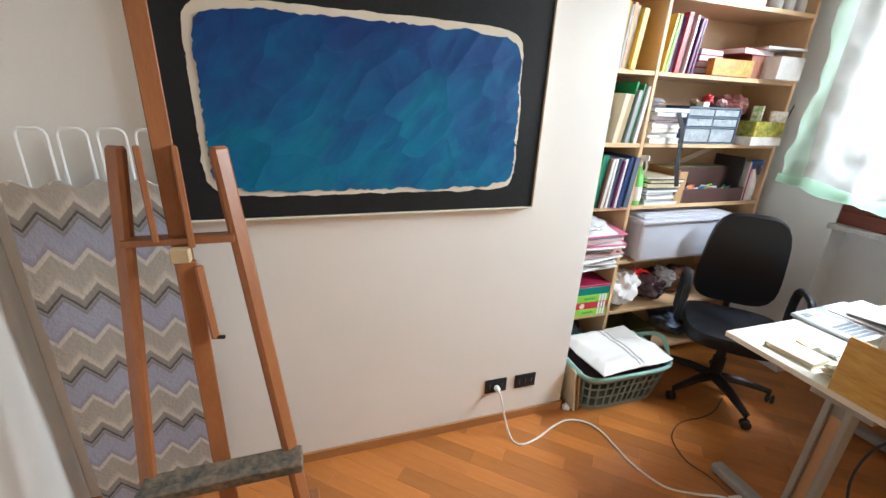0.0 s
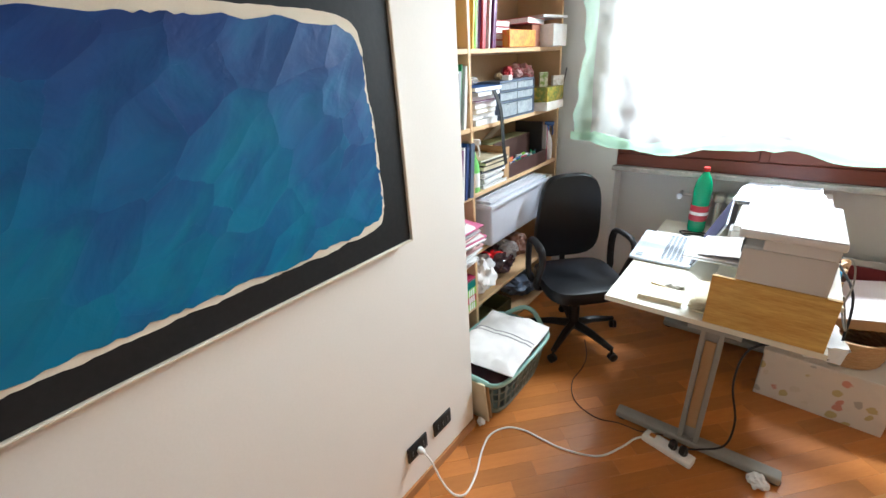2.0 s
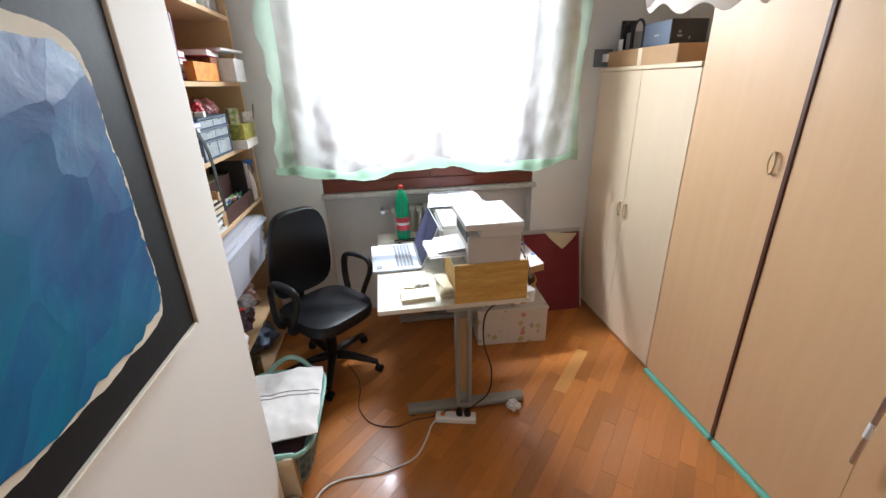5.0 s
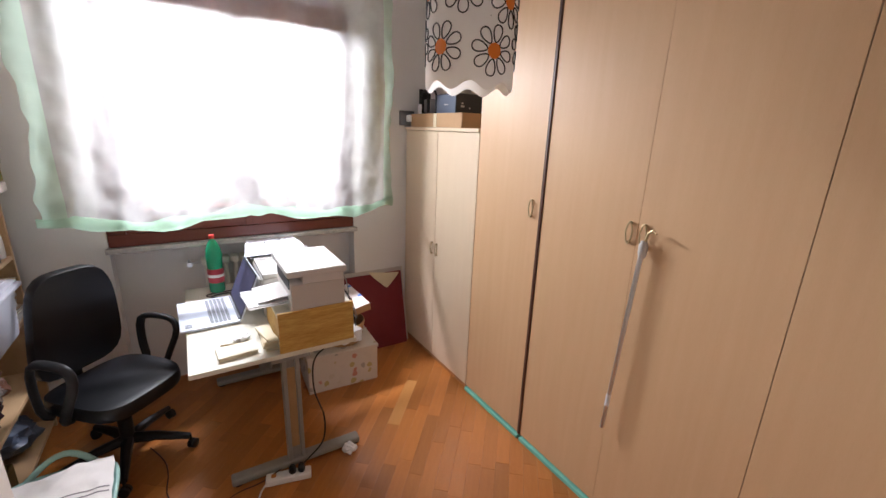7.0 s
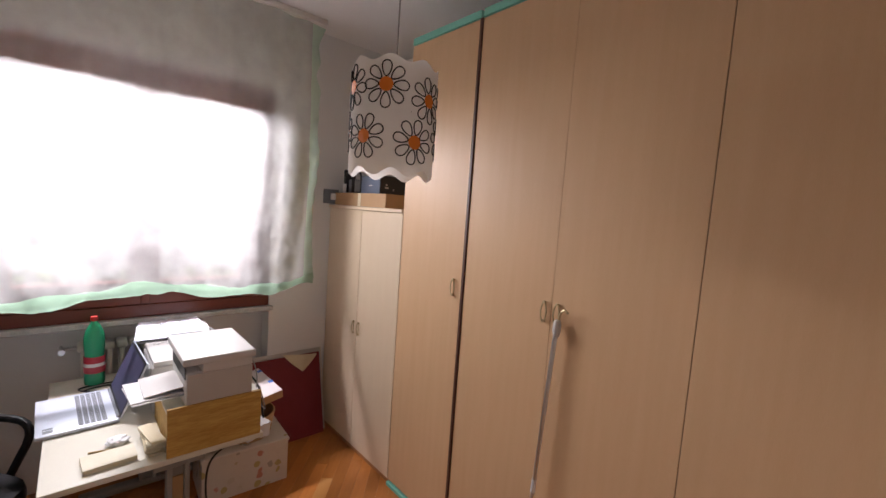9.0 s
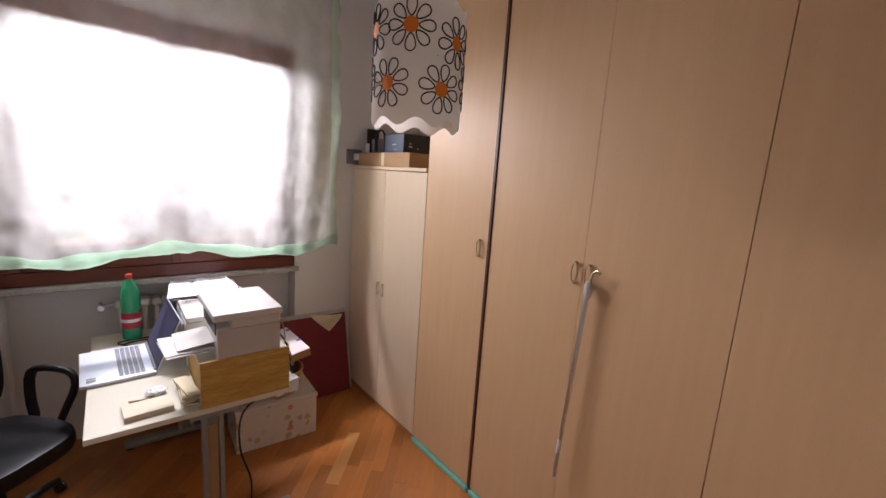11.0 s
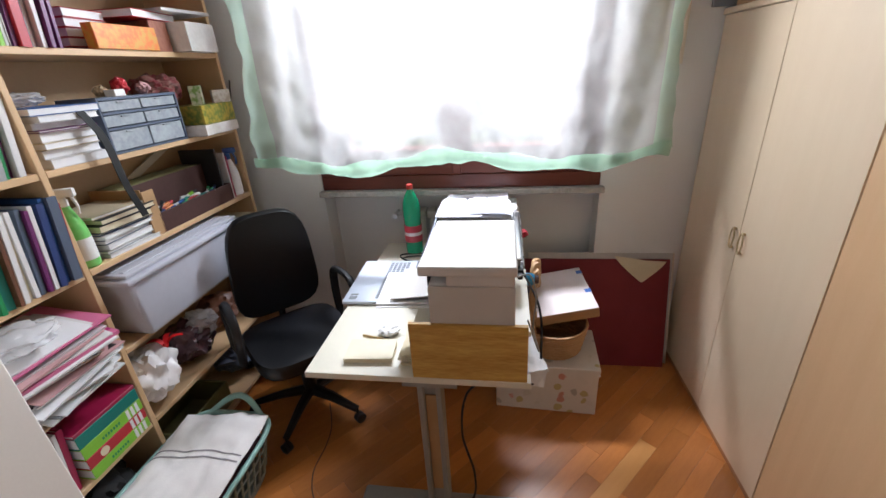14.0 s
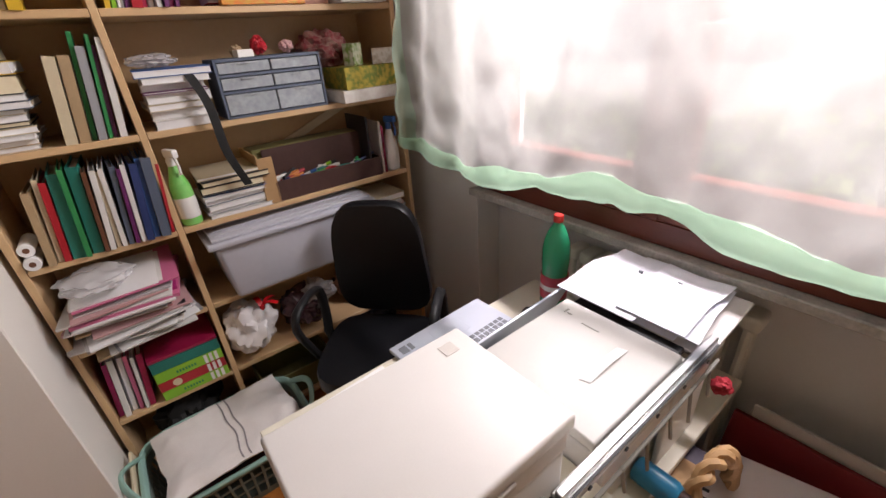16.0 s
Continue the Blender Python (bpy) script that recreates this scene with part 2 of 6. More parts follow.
def lathe(profile, sides=20):
    """A turned shape from (radius, height) pairs."""
    bm, rings = bmesh.new(), []
    for r, z in profile:
        rings.append([bm.verts.new((r * math.cos(k * math.tau / sides), r * math.sin(k * math.tau / sides), z)) for k in range(sides)])
    for a, b in zip(rings, rings[1:]):
        for k in range(sides):
            bm.faces.new((a[k], a[(k + 1) % sides], b[(k + 1) % sides], b[k]))
    bm.faces.new(rings[0][::-1])
    bm.faces.new(rings[-1])
    bmesh.ops.recalc_face_normals(bm, faces=bm.faces)
    return bm


def sheet(f, nu, nv, thick=0.0):
    """A surface f(u, v) over 0..1; thick makes it solid."""
    bm = bmesh.new()
    g = [[bm.verts.new(f(i / nu, j / nv)) for j in range(nv + 1)] for i in range(nu + 1)]
    for i in range(nu):
        for j in range(nv):
            bm.faces.new((g[i][j], g[i + 1][j], g[i + 1][j + 1], g[i][j + 1]))
    if thick:
        bmesh.ops.recalc_face_normals(bm, faces=bm.faces)
        bmesh.ops.solidify(bm, geom=list(bm.faces), thickness=thick)
    return bm


def slab(outline, z0, z1, bev=0.0):
    """A prism over an outline of (x, y)."""
    bm = bmesh.new()
    lo, hi = ([bm.verts.new((x, y, z)) for x, y in outline] for z in (z0, z1))
    n = len(outline)
    bm.faces.new(lo[::-1])
    top = bm.faces.new(hi)
    for k in range(n):
        bm.faces.new((lo[k], lo[(k + 1) % n], hi[(k + 1) % n], hi[k]))
    bmesh.ops.recalc_face_normals(bm, faces=bm.faces)
    if bev:
        bmesh.ops.bevel(bm, geom=[e for e in bm.edges if len(e.link_faces) == 2 and (all(v in hi for v in e.verts) or all(v in lo for v in e.verts))], offset=bev, segments=2, affect="EDGES")
    return bm


def moved(bm, m):
    bmesh.ops.transform(bm, matrix=m, verts=bm.verts)
    return bm


def join(*bms):
    out = bmesh.new()
    for b in bms:
        me = bpy.data.meshes.new("tmp")
        b.to_mesh(me)
        b.free()
        out.from_mesh(me)
        bpy.data.meshes.remove(me)
    return out


def mesh_of(name, bm, material, smooth=False):
    me = bpy.data.meshes.new(name)
    bm.to_mesh(me)
    bm.free()
    me.materials.append(material)
    if smooth:
        for p in me.polygons:
            p.use_smooth = True
        me.set_sharp_from_angle(angle=radians(40))
    return me


def part(name, bm, material, parent, label="", smooth=False):
    ob = new(name, mesh_of(name, bm, material, smooth))
    ob.parent = parent
    return tagged(ob, label)


def thing(name, label, category, loc=(0, 0, 0), rz=0.0, group="", kind="", tilt=(0, 0)):
    ob = new(name)
    ob.empty_display_size = 0.05
    ob.matrix_basis = pose(*loc, tilt[0], tilt[1], rz)
    return tagged(ob, label, category, group, kind)


def solo(name, bm, material, label, category, loc=(0, 0, 0), rz=0.0, group="", kind="", tilt=(0, 0), smooth=False):
    ob = new(name, mesh_of(name, bm, material, smooth))
    ob.matrix_basis = pose(*loc, tilt[0], tilt[1], rz)
    return tagged(ob, label, category, group, kind)


def struct(name, bm, material, label, category, smooth=False):
    return solo(name, bm, material, label, category, kind="structure", smooth=smooth)


# ---- room ----
H, XW, YN, YS, XB = 3.1, 2.72, 1.60, -2.18, -0.62
# floor under the planks
struct("floor", bx(XB - 0.35, XW + 0.3, YS - 0.35, YN + 0.3, -0.12, -0.008, 0), M["subfloor"], "warm orange-brown diagonal parquet wood floor", "floor")
struct("wall_base", bx(XB - 0.35, XW + 0.3, YS - 0.35, YN + 0.3, -3.2, -0.13, 0), M["wall"], "plain rendered storey below the room", "wall")
struct("ceiling", bx(XB - 0.35, XW + 0.3, YS - 0.35, YN + 0.3, H, H + 0.1, 0), M["ceiling"], "plain white painted ceiling", "ceiling")
struct("wall_west", bx(XB - 0.35, 0, YS, 0, -0.005, H, 0.004), M["wall"], "cream painted wall behind the blue painting", "wall")
struct("wall_recess", bx(XB - 0.35, XB, 0.0, YN, -0.005, H, 0), M["wall"], "cream painted wall behind the bookcase", "wall")
struct("wall_south", bx(XB - 0.35, XW + 0.3, YS - 0.35, YS, -0.005, H, 0), M["wall"], "cream painted end wall", "wall")
struct("wall_east", bx(XW, XW + 0.3, YS, YN, -0.005, H, 0), M["wall"], "cream painted wall behind the wardrobes", "wall")
WX0, WX1, WZ0, WZ1 = 0.10, 1.645, 1.03, 2.60
north = join(
    bx(XB - 0.35, WX0, YN, YN + 0.3, -0.005, H, 0),
    bx(WX1, XW + 0.3, YN, YN + 0.3, -0.005, H, 0),
    bx(WX0, WX1, YN, YN + 0.3, WZ1, H, 0),
    bx(WX0, WX1, YN + 0.14, YN + 0.3, -0.005, 1.004, 0),
)
struct("wall_north", north, M["wall_cool"], "pale grey-white window wall with a recess under the sill", "wall")
struct("window_sill", join(bx(0.085, 1.664, 1.562, 1.88, 1.003, 1.035, 0.004)), M["marble"], "grey speckled marble window sill", "window sill")
struct("baseboard", join(bx(0.0, 0.012, YS, 0.0, -0.004, 0.05, 0.002), bx(XB, 0.0, 0.0, 0.012, -0.004, 0.05, 0.002), bx(0.0, XW, YS, YS + 0.012, -0.004, 0.05, 0.002)), M["skirt"], "low orange-brown wooden skirting board", "baseboard")

# ---- window, curtain and what lies outside ----
def window():
    w = thing("window_1", "reddish mahogany double casement window behind the curtain", "window", kind="structure")
    y0, y1 = 1.602, 1.66
    f = join(bx(0.102, 1.643, y0, y1, 1.036, 1.115, 0.004), bx(0.102, 1.643, y0, y1, 2.52, 2.598, 0.004), bx(0.102, 0.195, y0, y1, 1.115, 2.52, 0.004), bx(1.56, 1.643, y0, y1, 1.115, 2.52, 0.004))
    part("window_frame", f, M["win_wood"], w)
    for x0, x1, g0, g1 in ((0.198, 0.888, 0.31, 0.812), (0.892, 1.557, 0.968, 1.43)):
        s = part("sash", join(bx(x0, x1, y0 - 0.012, y1 - 0.01, 1.118, 1.265, 0.005), bx(x0, x1, y0 - 0.012, y1 - 0.01, 2.38, 2.517, 0.005),
                              bx(x0, g0, y0 - 0.012, y1 - 0.01, 1.265, 2.38, 0.005), bx(g1, x1, y0 - 0.012, y1 - 0.01, 1.265, 2.38, 0.005)), M["win_wood"], w)
        g = part("pane", bx(g0 - 0.005, g1 + 0.005, y0 + 0.015, y0 + 0.019, 1.26, 2.385, 0), GLASS, s)
        g.visible_shadow = False
    part("meeting_strip", bx(0.866, 0.914, y0 - 0.022, y0 - 0.0125, 1.12, 2.515, 0.004), M["win_wood"], w)
    part("handle", join(tube([(0.93, y0 - 0.012, 1.625), (0.93, y0 - 0.05, 1.625), (0.935, y0 - 0.058, 1.63), (1.05, y0 - 0.058, 1.635)], 0.009), bx(0.915, 0.945, y0 - 0.03, y0 - 0.0225, 1.575, 1.675, 0.003)), M["steel_grey"], w)


GLASS = clear_mat("window_glass", (1, 1, 1), 0.02, 0.06)
window()

CURTAIN = cloth_sheer("sheer_white_cloth", (0.84, 0.86, 0.82), 0.60)
CURTAIN_G = cloth_sheer("sheer_green_cloth", (0.56, 0.75, 0.60), 0.34)
CX0, CX1, CZ0, CZ1 = -0.10, 1.885, 1.225, 3.06


def curtain_point(x, z):
    """Where the hanging cloth lies, with upright folds that grow towards the sides and creases near the hem."""
    side = min(x - CX0, CX1 - x)
    gather = math.exp(-max(side, 0) / 0.28)
    low = math.exp(-(z - CZ0) / 0.25)
    y = 1.365 + 0.02 * x + 0.016 * (0.35 + gather) * math.sin(x * 31 + 1.3 * math.sin(z * 2.1)) + 0.008 * math.sin(x * 13 + z)
    y += 0.022 * noise.noise((x * 5, z * 2.2, 3.1)) * (0.5 + gather) + 0.02 * low * noise.noise((x * 11, z * 9, 1.0))
    y += 0.012 * gather * noise.noise((x * 14, z * 13, 7.0)) + 0.005 * noise.noise((x * 24, z * 17, 5.0)) + 0.006 * noise.noise((x * 9 + z * 5, z * 6, 11.0))
    return Vector((x, y, z))


def hem(x):
    return CZ0 + 0.005 + 0.028 * math.cos((x - 0.87) * math.tau) - 0.025 * math.exp(-((x - 1.63) / 0.13) ** 2)


def curtain():
    c = thing("curtain", "sheer white curtain with pale green edges hanging over the window", "curtain")
    def cloth(u, v):
        x = CX0 + 0.09 + u * (CX1 - CX0 - 0.16)
        return curtain_point(x, hem(x) + v * (CZ1 - hem(x)))
    part("cloth", sheet(cloth, 150, 70), CURTAIN, c, smooth=True)
    for x0, x1 in ((CX0, CX0 + 0.09), (CX1 - 0.07, CX1)):
        out = x0 if x0 < 0.5 else x1
        def edge(u, v):
            x = x0 + u * (x1 - x0)
            z = hem(x) + v * (CZ1 - hem(x))
            wob = 0.05 * noise.noise((z * 3.1, out, 2.0)) + 0.03 * noise.noise((z * 9.0, out, 6.0))
            k = (x - x0) / (x1 - x0) if out == x1 else (x1 - x) / (x1 - x0)
            p = curtain_point(x, z)
            p.x += wob * k + (0.05 * math.exp(-(z - CZ0) / 0.12) * k if out == x1 else -0.02 * k * math.exp(-(z - CZ0) / 0.10))
            return p
        part("side_border", sheet(edge, 8, 90), CURTAIN_G, c, "pale green curtain edge", smooth=True)
    def roll(u, v):
        x = CX0 - 0.035 + u * (CX1 - CX0 + 0.045)
        z = hem(x)
        p = curtain_point(x, z)
        a = v * math.tau
        r = 0.028 + 0.008 * math.sin(x * 17) + 0.006 * noise.noise((x * 20, a, 0))
        return p + Vector((0, 0.4 * r * math.cos(a), 1.15 * r * math.sin(a)))
    part("hem", sheet(roll, 130, 12), CURTAIN_G, c, "pale green gathered hem", smooth=True)
    part("rail", bx(CX0 - 0.02, CX1 + 0.02, 1.36, 1.42, 3.06, 3.098, 0.004), M["white"], c)


curtain()

# the house across the street, the hedge and the ground outside
facade = surf("sunlit_facade", (0.40, 0.375, 0.33), (0.34, 0.315, 0.275), 0.85, 1.5, 0.1, 30)
leafy = surf("hedge_leaves", (0.09, 0.14, 0.03), (0.17, 0.21, 0.06), 0.7, 6, 0.3, 40, spread=0.3)
struct("ground", bx(-600, 600, -600, 600, -3.4, -3.2, 0), surf("pale_paving", (0.36, 0.34, 0.31), rough=0.9, scale=0.6), "pale grey paved ground outside", "ground")


def far_house():
    h = thing("apartment_building", "pale apartment building with long balconies across the yard", "building", (0.5, 13, -3.2))
    part("wall", bx(-16, 16, 0, 8, 0, 9.6, 0), facade, h)
    part("roof", join(bx(-16.6, 16.6, -0.9, 8.6, 9.6, 9.9, 0.02), bx(-15, 15, 1, 7, 9.9, 10.6, 0.02)), surf("grey_roof", (0.30, 0.28, 0.26), rough=0.8), h)
    dark = surf("far_window", (0.10, 0.11, 0.12), (0.16, 0.17, 0.18), 0.2)
    for z in (2.7, 5.9):
        part("balcony", join(bx(-14, 14, -1.5, 0.002, z, z + 0.2, 0.01), bx(-14, 14, -1.5, -1.4, z + 0.2, z + 1.15, 0.01)), facade, h)
    for z in (0.6, 3.3, 6.5):
        for x in (-10.5, -7, -3.6, -0.9, 2.6, 6, 9.5):
            w = part("window", bx(x, x + 1.3, -0.03, 0.002, z + 0.3, z + 2.0, 0.01), dark, h)
            part("sill", bx(x - 0.1, x + 1.4, -0.1, 0.002, z + 0.2, z + 0.298, 0.01), facade, w)


far_house()


def hedge():
    rnd = random.Random(5)
    verts, faces = [], []
    for k in range(9000):
        c = Vector((rnd.uniform(-8, 9), rnd.gauss(7.5, 0.45), -3.2 + 3.6 * rnd.random() ** 0.8))
        c.z = min(c.z, 0.45 + 0.35 * noise.noise((c.x * 0.6, 1, 0)))
        a, b = Vector([rnd.uniform(-1, 1) for _ in "xyz"]) * 0.12, Vector([rnd.uniform(-1, 1) for _ in "xyz"]) * 0.08
        n = len(verts)
        verts += [c - a, c + b, c + a, c - b]
        faces.append((n, n + 1, n + 2, n + 3))
    me = bpy.data.meshes.new("hedge")
    me.from_pydata(verts, [], faces)
    me.materials.append(leafy)
    tagged(new("hedge", me), "sunlit yellow-green hedge outside the window", "hedge", kind="stuff")


hedge()


# ---- wardrobes ----
def handle(parent, y, z, x=2.098):
    """A small oval loop pull on a door."""
    ring = [(x - 0.012, y + 0.015 * math.cos(a) * (1 - 0.25 * abs(math.sin(a))), z + 0.045 * math.sin(a)) for a in [k * math.tau / 20 for k in range(20)]]
    part("handle", join(tube(ring, 0.0032, 8, True), tube([(x, y, z + 0.040), (x - 0.013, y, z + 0.044)], 0.006, 8), tube([(x, y, z - 0.040), (x - 0.013, y, z - 0.044)], 0.006, 8)), M["brass"], parent, "worn brass oval pull", smooth=True)


def door(parent, y0, y1, z0, z1, m, hy=None, hz=None):
    d = part("door", bx(2.10, 2.12, y0 + 0.0004, y1 - 0.0004, z0, z1, 0.0012, 1), m, parent)
    if hy is not None:
        handle(d, hy, hz, 2.10)
    return d


def wardrobe(y0, y1, doors):
    w = thing("wardrobe", "tall pale beech laminate wardrobe with turquoise tape along top and floor", "wardrobe", group="row of tall wardrobes")
    part("body", join(bx(2.125, 2.70, y0 + 0.001, y0 + 0.019, 0.0, 2.80), bx(2.125, 2.70, y1 - 0.019, y1 - 0.001, 0.0, 2.80), bx(2.125, 2.70, y0 + 0.02, y1 - 0.02, 0.0, 0.06), bx(2.125, 2.70, y0 + 0.02, y1 - 0.02, 2.78, 2.80), bx(2.69, 2.70, y0 + 0.02, y1 - 0.02, 0.06, 2.78)), M["laminate"], w)
    for a, b, hy in doors:
        door(w, a, b, 0.035, 2.795, M["laminate"], hy, 1.415)
    part("tape_top", bx(2.094, 2.35, y0 + 0.003, y1 - 0.003, 2.801, 2.838, 0.002), M["tape"], w, "turquoise paper tape")
    part("tape_floor", bx(2.086, 2.122, y0 + 0.003, y1 - 0.003, 0.0, 0.026, 0.003), M["tape"], w, "turquoise paper tape")
    return w


w1 = wardrobe(0.033, 0.60, [(0.0425, 0.5995, 0.10)])
part("edge_strip", bx(2.093, 2.124, 0.022, 0.042, 0.031, 2.798, 0.003), M["strip"], w1, "dark brown upright strip")
wardrobe(-1.069, 0.021, [(-0.5175, 0.0215, -0.486), (-1.0695, -0.5175, -0.55)])
wardrobe(-2.17, -1.073, [(-1.62, -1.0715, -1.585), (-2.168, -1.62, -1.655)])


def low_cabinet():
    w = thing("cupboard", "pale beech laminate two-door cupboard beside the window", "cupboard")
    part("body", join(bx(2.122, 2.70, 0.603, 0.621, 0.0, 1.79), bx(2.122, 2.70, 1.577, 1.595, 0.0, 1.79), bx(2.122, 2.70, 0.622, 1.576, 0.0, 0.06), bx(2.69, 2.70, 0.622, 1.576, 0.06, 1.79), bx(2.09, 2.70, 0.603, 1.595, 1.791, 1.815, 0.003)), M["laminate_pale"], w)
    door(w, 0.605, 1.098, 0.035, 1.788, M["laminate_pale"], 1.062, 0.93)
    door(w, 1.101, 1.593, 0.035, 1.788, M["laminate_pale"], 1.130, 0.93)
    part("plinth", bx(2.107, 2.122, 0.605, 1.593, 0.0, 0.033, 0.001), M["skirt"], w)


low_cabinet()


# ---- bookcase ----
SX, SB = -0.285, -0.60
LEVELS = (0.06, 0.39, 0.735, 1.075, 1.425, 1.785, 2.135, 2.48)
def bookcase():
    b = thing("bookcase", "pale beech laminate open bookcase crammed with papers and boxes", "bookcase")
    for y in (0.018, 0.462, 1.482):
        part("upright", bx(SB, SX, y, y + 0.022, 0.0, 2.50, 0.002), M["shelf"], b)
    for z in LEVELS:
        for y0, y1 in ((0.041, 0.461), (0.485, 1.481)):
            part("shelf", bx(SB + 0.006, SX - 0.001, y0, y1, z - 0.022, z, 0.002), M["shelf"], b)
    part("back", bx(SB - 0.006, SB + 0.004, 0.02, 1.50, 0.0, 2.50, 0), M["shelf_back"], b)


bookcase()


# ---- painting ----
def outline(y0, y1, z0, z1, corner, rough, seed, n=260, top_rough=0.5):
    """A hand-painted rounded rectangle with a ragged edge, as (y, z)."""
    pts = []
    cy, cz, hy, hz = (y0 + y1) / 2, (z0 + z1) / 2, (y1 - y0) / 2, (z1 - z0) / 2
    for k in range(n):
        a = k * math.tau / n
        ca, sa = math.cos(a), math.sin(a)
        p = corner
        r = (abs(ca) ** p + abs(sa) ** p) ** (-1 / p)
        j = rough * (noise.noise((ca * 9, sa * 9, seed)) + 0.7 * noise.noise((ca * 34, sa * 34, seed + 4)))
        if sa < -0.3:
            j *= 1.6
        droop = 0.10 * max(0, ca) ** 6 * max(0, sa) ** 2
        pts.append((cy + (hy + j) * r * ca - droop, cz + (hz + j) * r * sa - 1.3 * droop))
    return pts


def blue_paint():
    m, n, l, b = nodes_of("knifed_blue_paint")
    tc, sep = n.new("ShaderNodeTexCoord"), n.new("ShaderNodeSeparateXYZ")
    l.new(tc.outputs["Object"], sep.inputs[0])
    warp = n.new("ShaderNodeTexNoise")
    warp.inputs["Scale"].default_value, warp.inputs["Detail"].default_value, warp.inputs["Distortion"].default_value = 3.2, 7, 1.2
    l.new(tc.outputs["Object"], warp.inputs["Vector"])
    mp = n.new("ShaderNodeMapping")
    mp.vector_type = "TEXTURE"
    mp.inputs["Rotation"].default_value, mp.inputs["Scale"].default_value = (radians(40), 0, 0), (1, 0.42, 0.20)
    l.new(tc.outputs["Object"], mp.inputs["Vector"])
    strokes = n.new("ShaderNodeTexNoise")
    strokes.inputs["Scale"].default_value, strokes.inputs["Detail"].default_value, strokes.inputs["Distortion"].default_value = 2.2, 8, 0.8
    l.new(mp.outputs[0], strokes.inputs["Vector"])
    cells = n.new("ShaderNodeTexVoronoi")
    cells.inputs["Scale"].default_value = 3.0
    vm = n.new("ShaderNodeMix")
    vm.data_type = "VECTOR"
    vm.inputs["Factor"].default_value = 0.22
    l.new(mp.outputs[0], vm.inputs["A"])
    l.new(warp.outputs["Color"], vm.inputs["B"])
    l.new(vm.outputs["Result"], cells.inputs["Vector"])
    h = n.new("ShaderNodeMath")
    h.operation = "MULTIPLY_ADD"
    h.inputs[1].default_value = 1.15
    h.inputs[2].default_value = -1.26 * 1.15
    l.new(sep.outputs["Z"], h.inputs[0])
    h2 = n.new("ShaderNodeMath")
    h2.operation = "MULTIPLY_ADD"
    h2.inputs[1].default_value = 0.75
    l.new(warp.outputs["Fac"], h2.inputs[0])
    h3 = n.new("ShaderNodeMath")
    h3.operation = "MULTIPLY_ADD"
    h3.inputs[1].default_value, h3.inputs[2].default_value = 0.85, -0.92
    l.new(strokes.outputs["Fac"], h3.inputs[0])
    l.new(h3.outputs[0], h2.inputs[2])
    vsep = n.new("ShaderNodeSeparateXYZ")
    l.new(cells.outputs["Color"], vsep.inputs[0])
    h4 = n.new("ShaderNodeMath")
    h4.operation = "MULTIPLY_ADD"
    h4.inputs[1].default_value = 0.24
    l.new(vsep.outputs["X"], h4.inputs[0])
    l.new(h.outputs[0], h4.inputs[2])
    sm = n.new("ShaderNodeMath")
    l.new(h4.outputs[0], sm.inputs[0])
    l.new(h2.outputs[0], sm.inputs[1])
    ramp = n.new("ShaderNodeValToRGB")
    e = ramp.color_ramp.elements
    e[0].position, e[0].color = 0.02, (0.006, 0.16, 0.30, 1)
    e[1].position, e[1].color = 1.0, (0.008, 0.036, 0.16, 1)
    for pos, col in ((0.28, (0.006, 0.105, 0.27, 1)), (0.55, (0.008, 0.062, 0.22, 1)), (0.78, (0.007, 0.04, 0.18, 1))):
        q = e.new(pos)
        q.color = col
    l.new(sm.outputs[0], ramp.inputs[0])
    l.new(ramp.outputs[0], b.inputs["Base Color"])
    b.inputs["Roughness"].default_value = 0.45
    b.inputs["Specular IOR Level"].default_value = 0.35
    hh = n.new("ShaderNodeMath")
    hh.operation = "MULTIPLY_ADD"
    hh.inputs[1].default_value = 0.6
    l.new(strokes.outputs["Fac"], hh.inputs[0])
    facet = n.new("ShaderNodeMath")
    facet.operation = "MULTIPLY_ADD"
    facet.inputs[1].default_value = 0.22
    l.new(vsep.outputs["Y"], facet.inputs[0])
    l.new(cells.outputs["Distance"], facet.inputs[2])
    l.new(facet.outputs[0], hh.inputs[2])
    bp = n.new("ShaderNodeBump")
    bp.inputs["Strength"].default_value, bp.inputs["Distance"].default_value = 0.6, 0.012
    l.new(hh.outputs[0], bp.inputs["Height"])
    l.new(bp.outputs[0], b.inputs["Normal"])
    return m


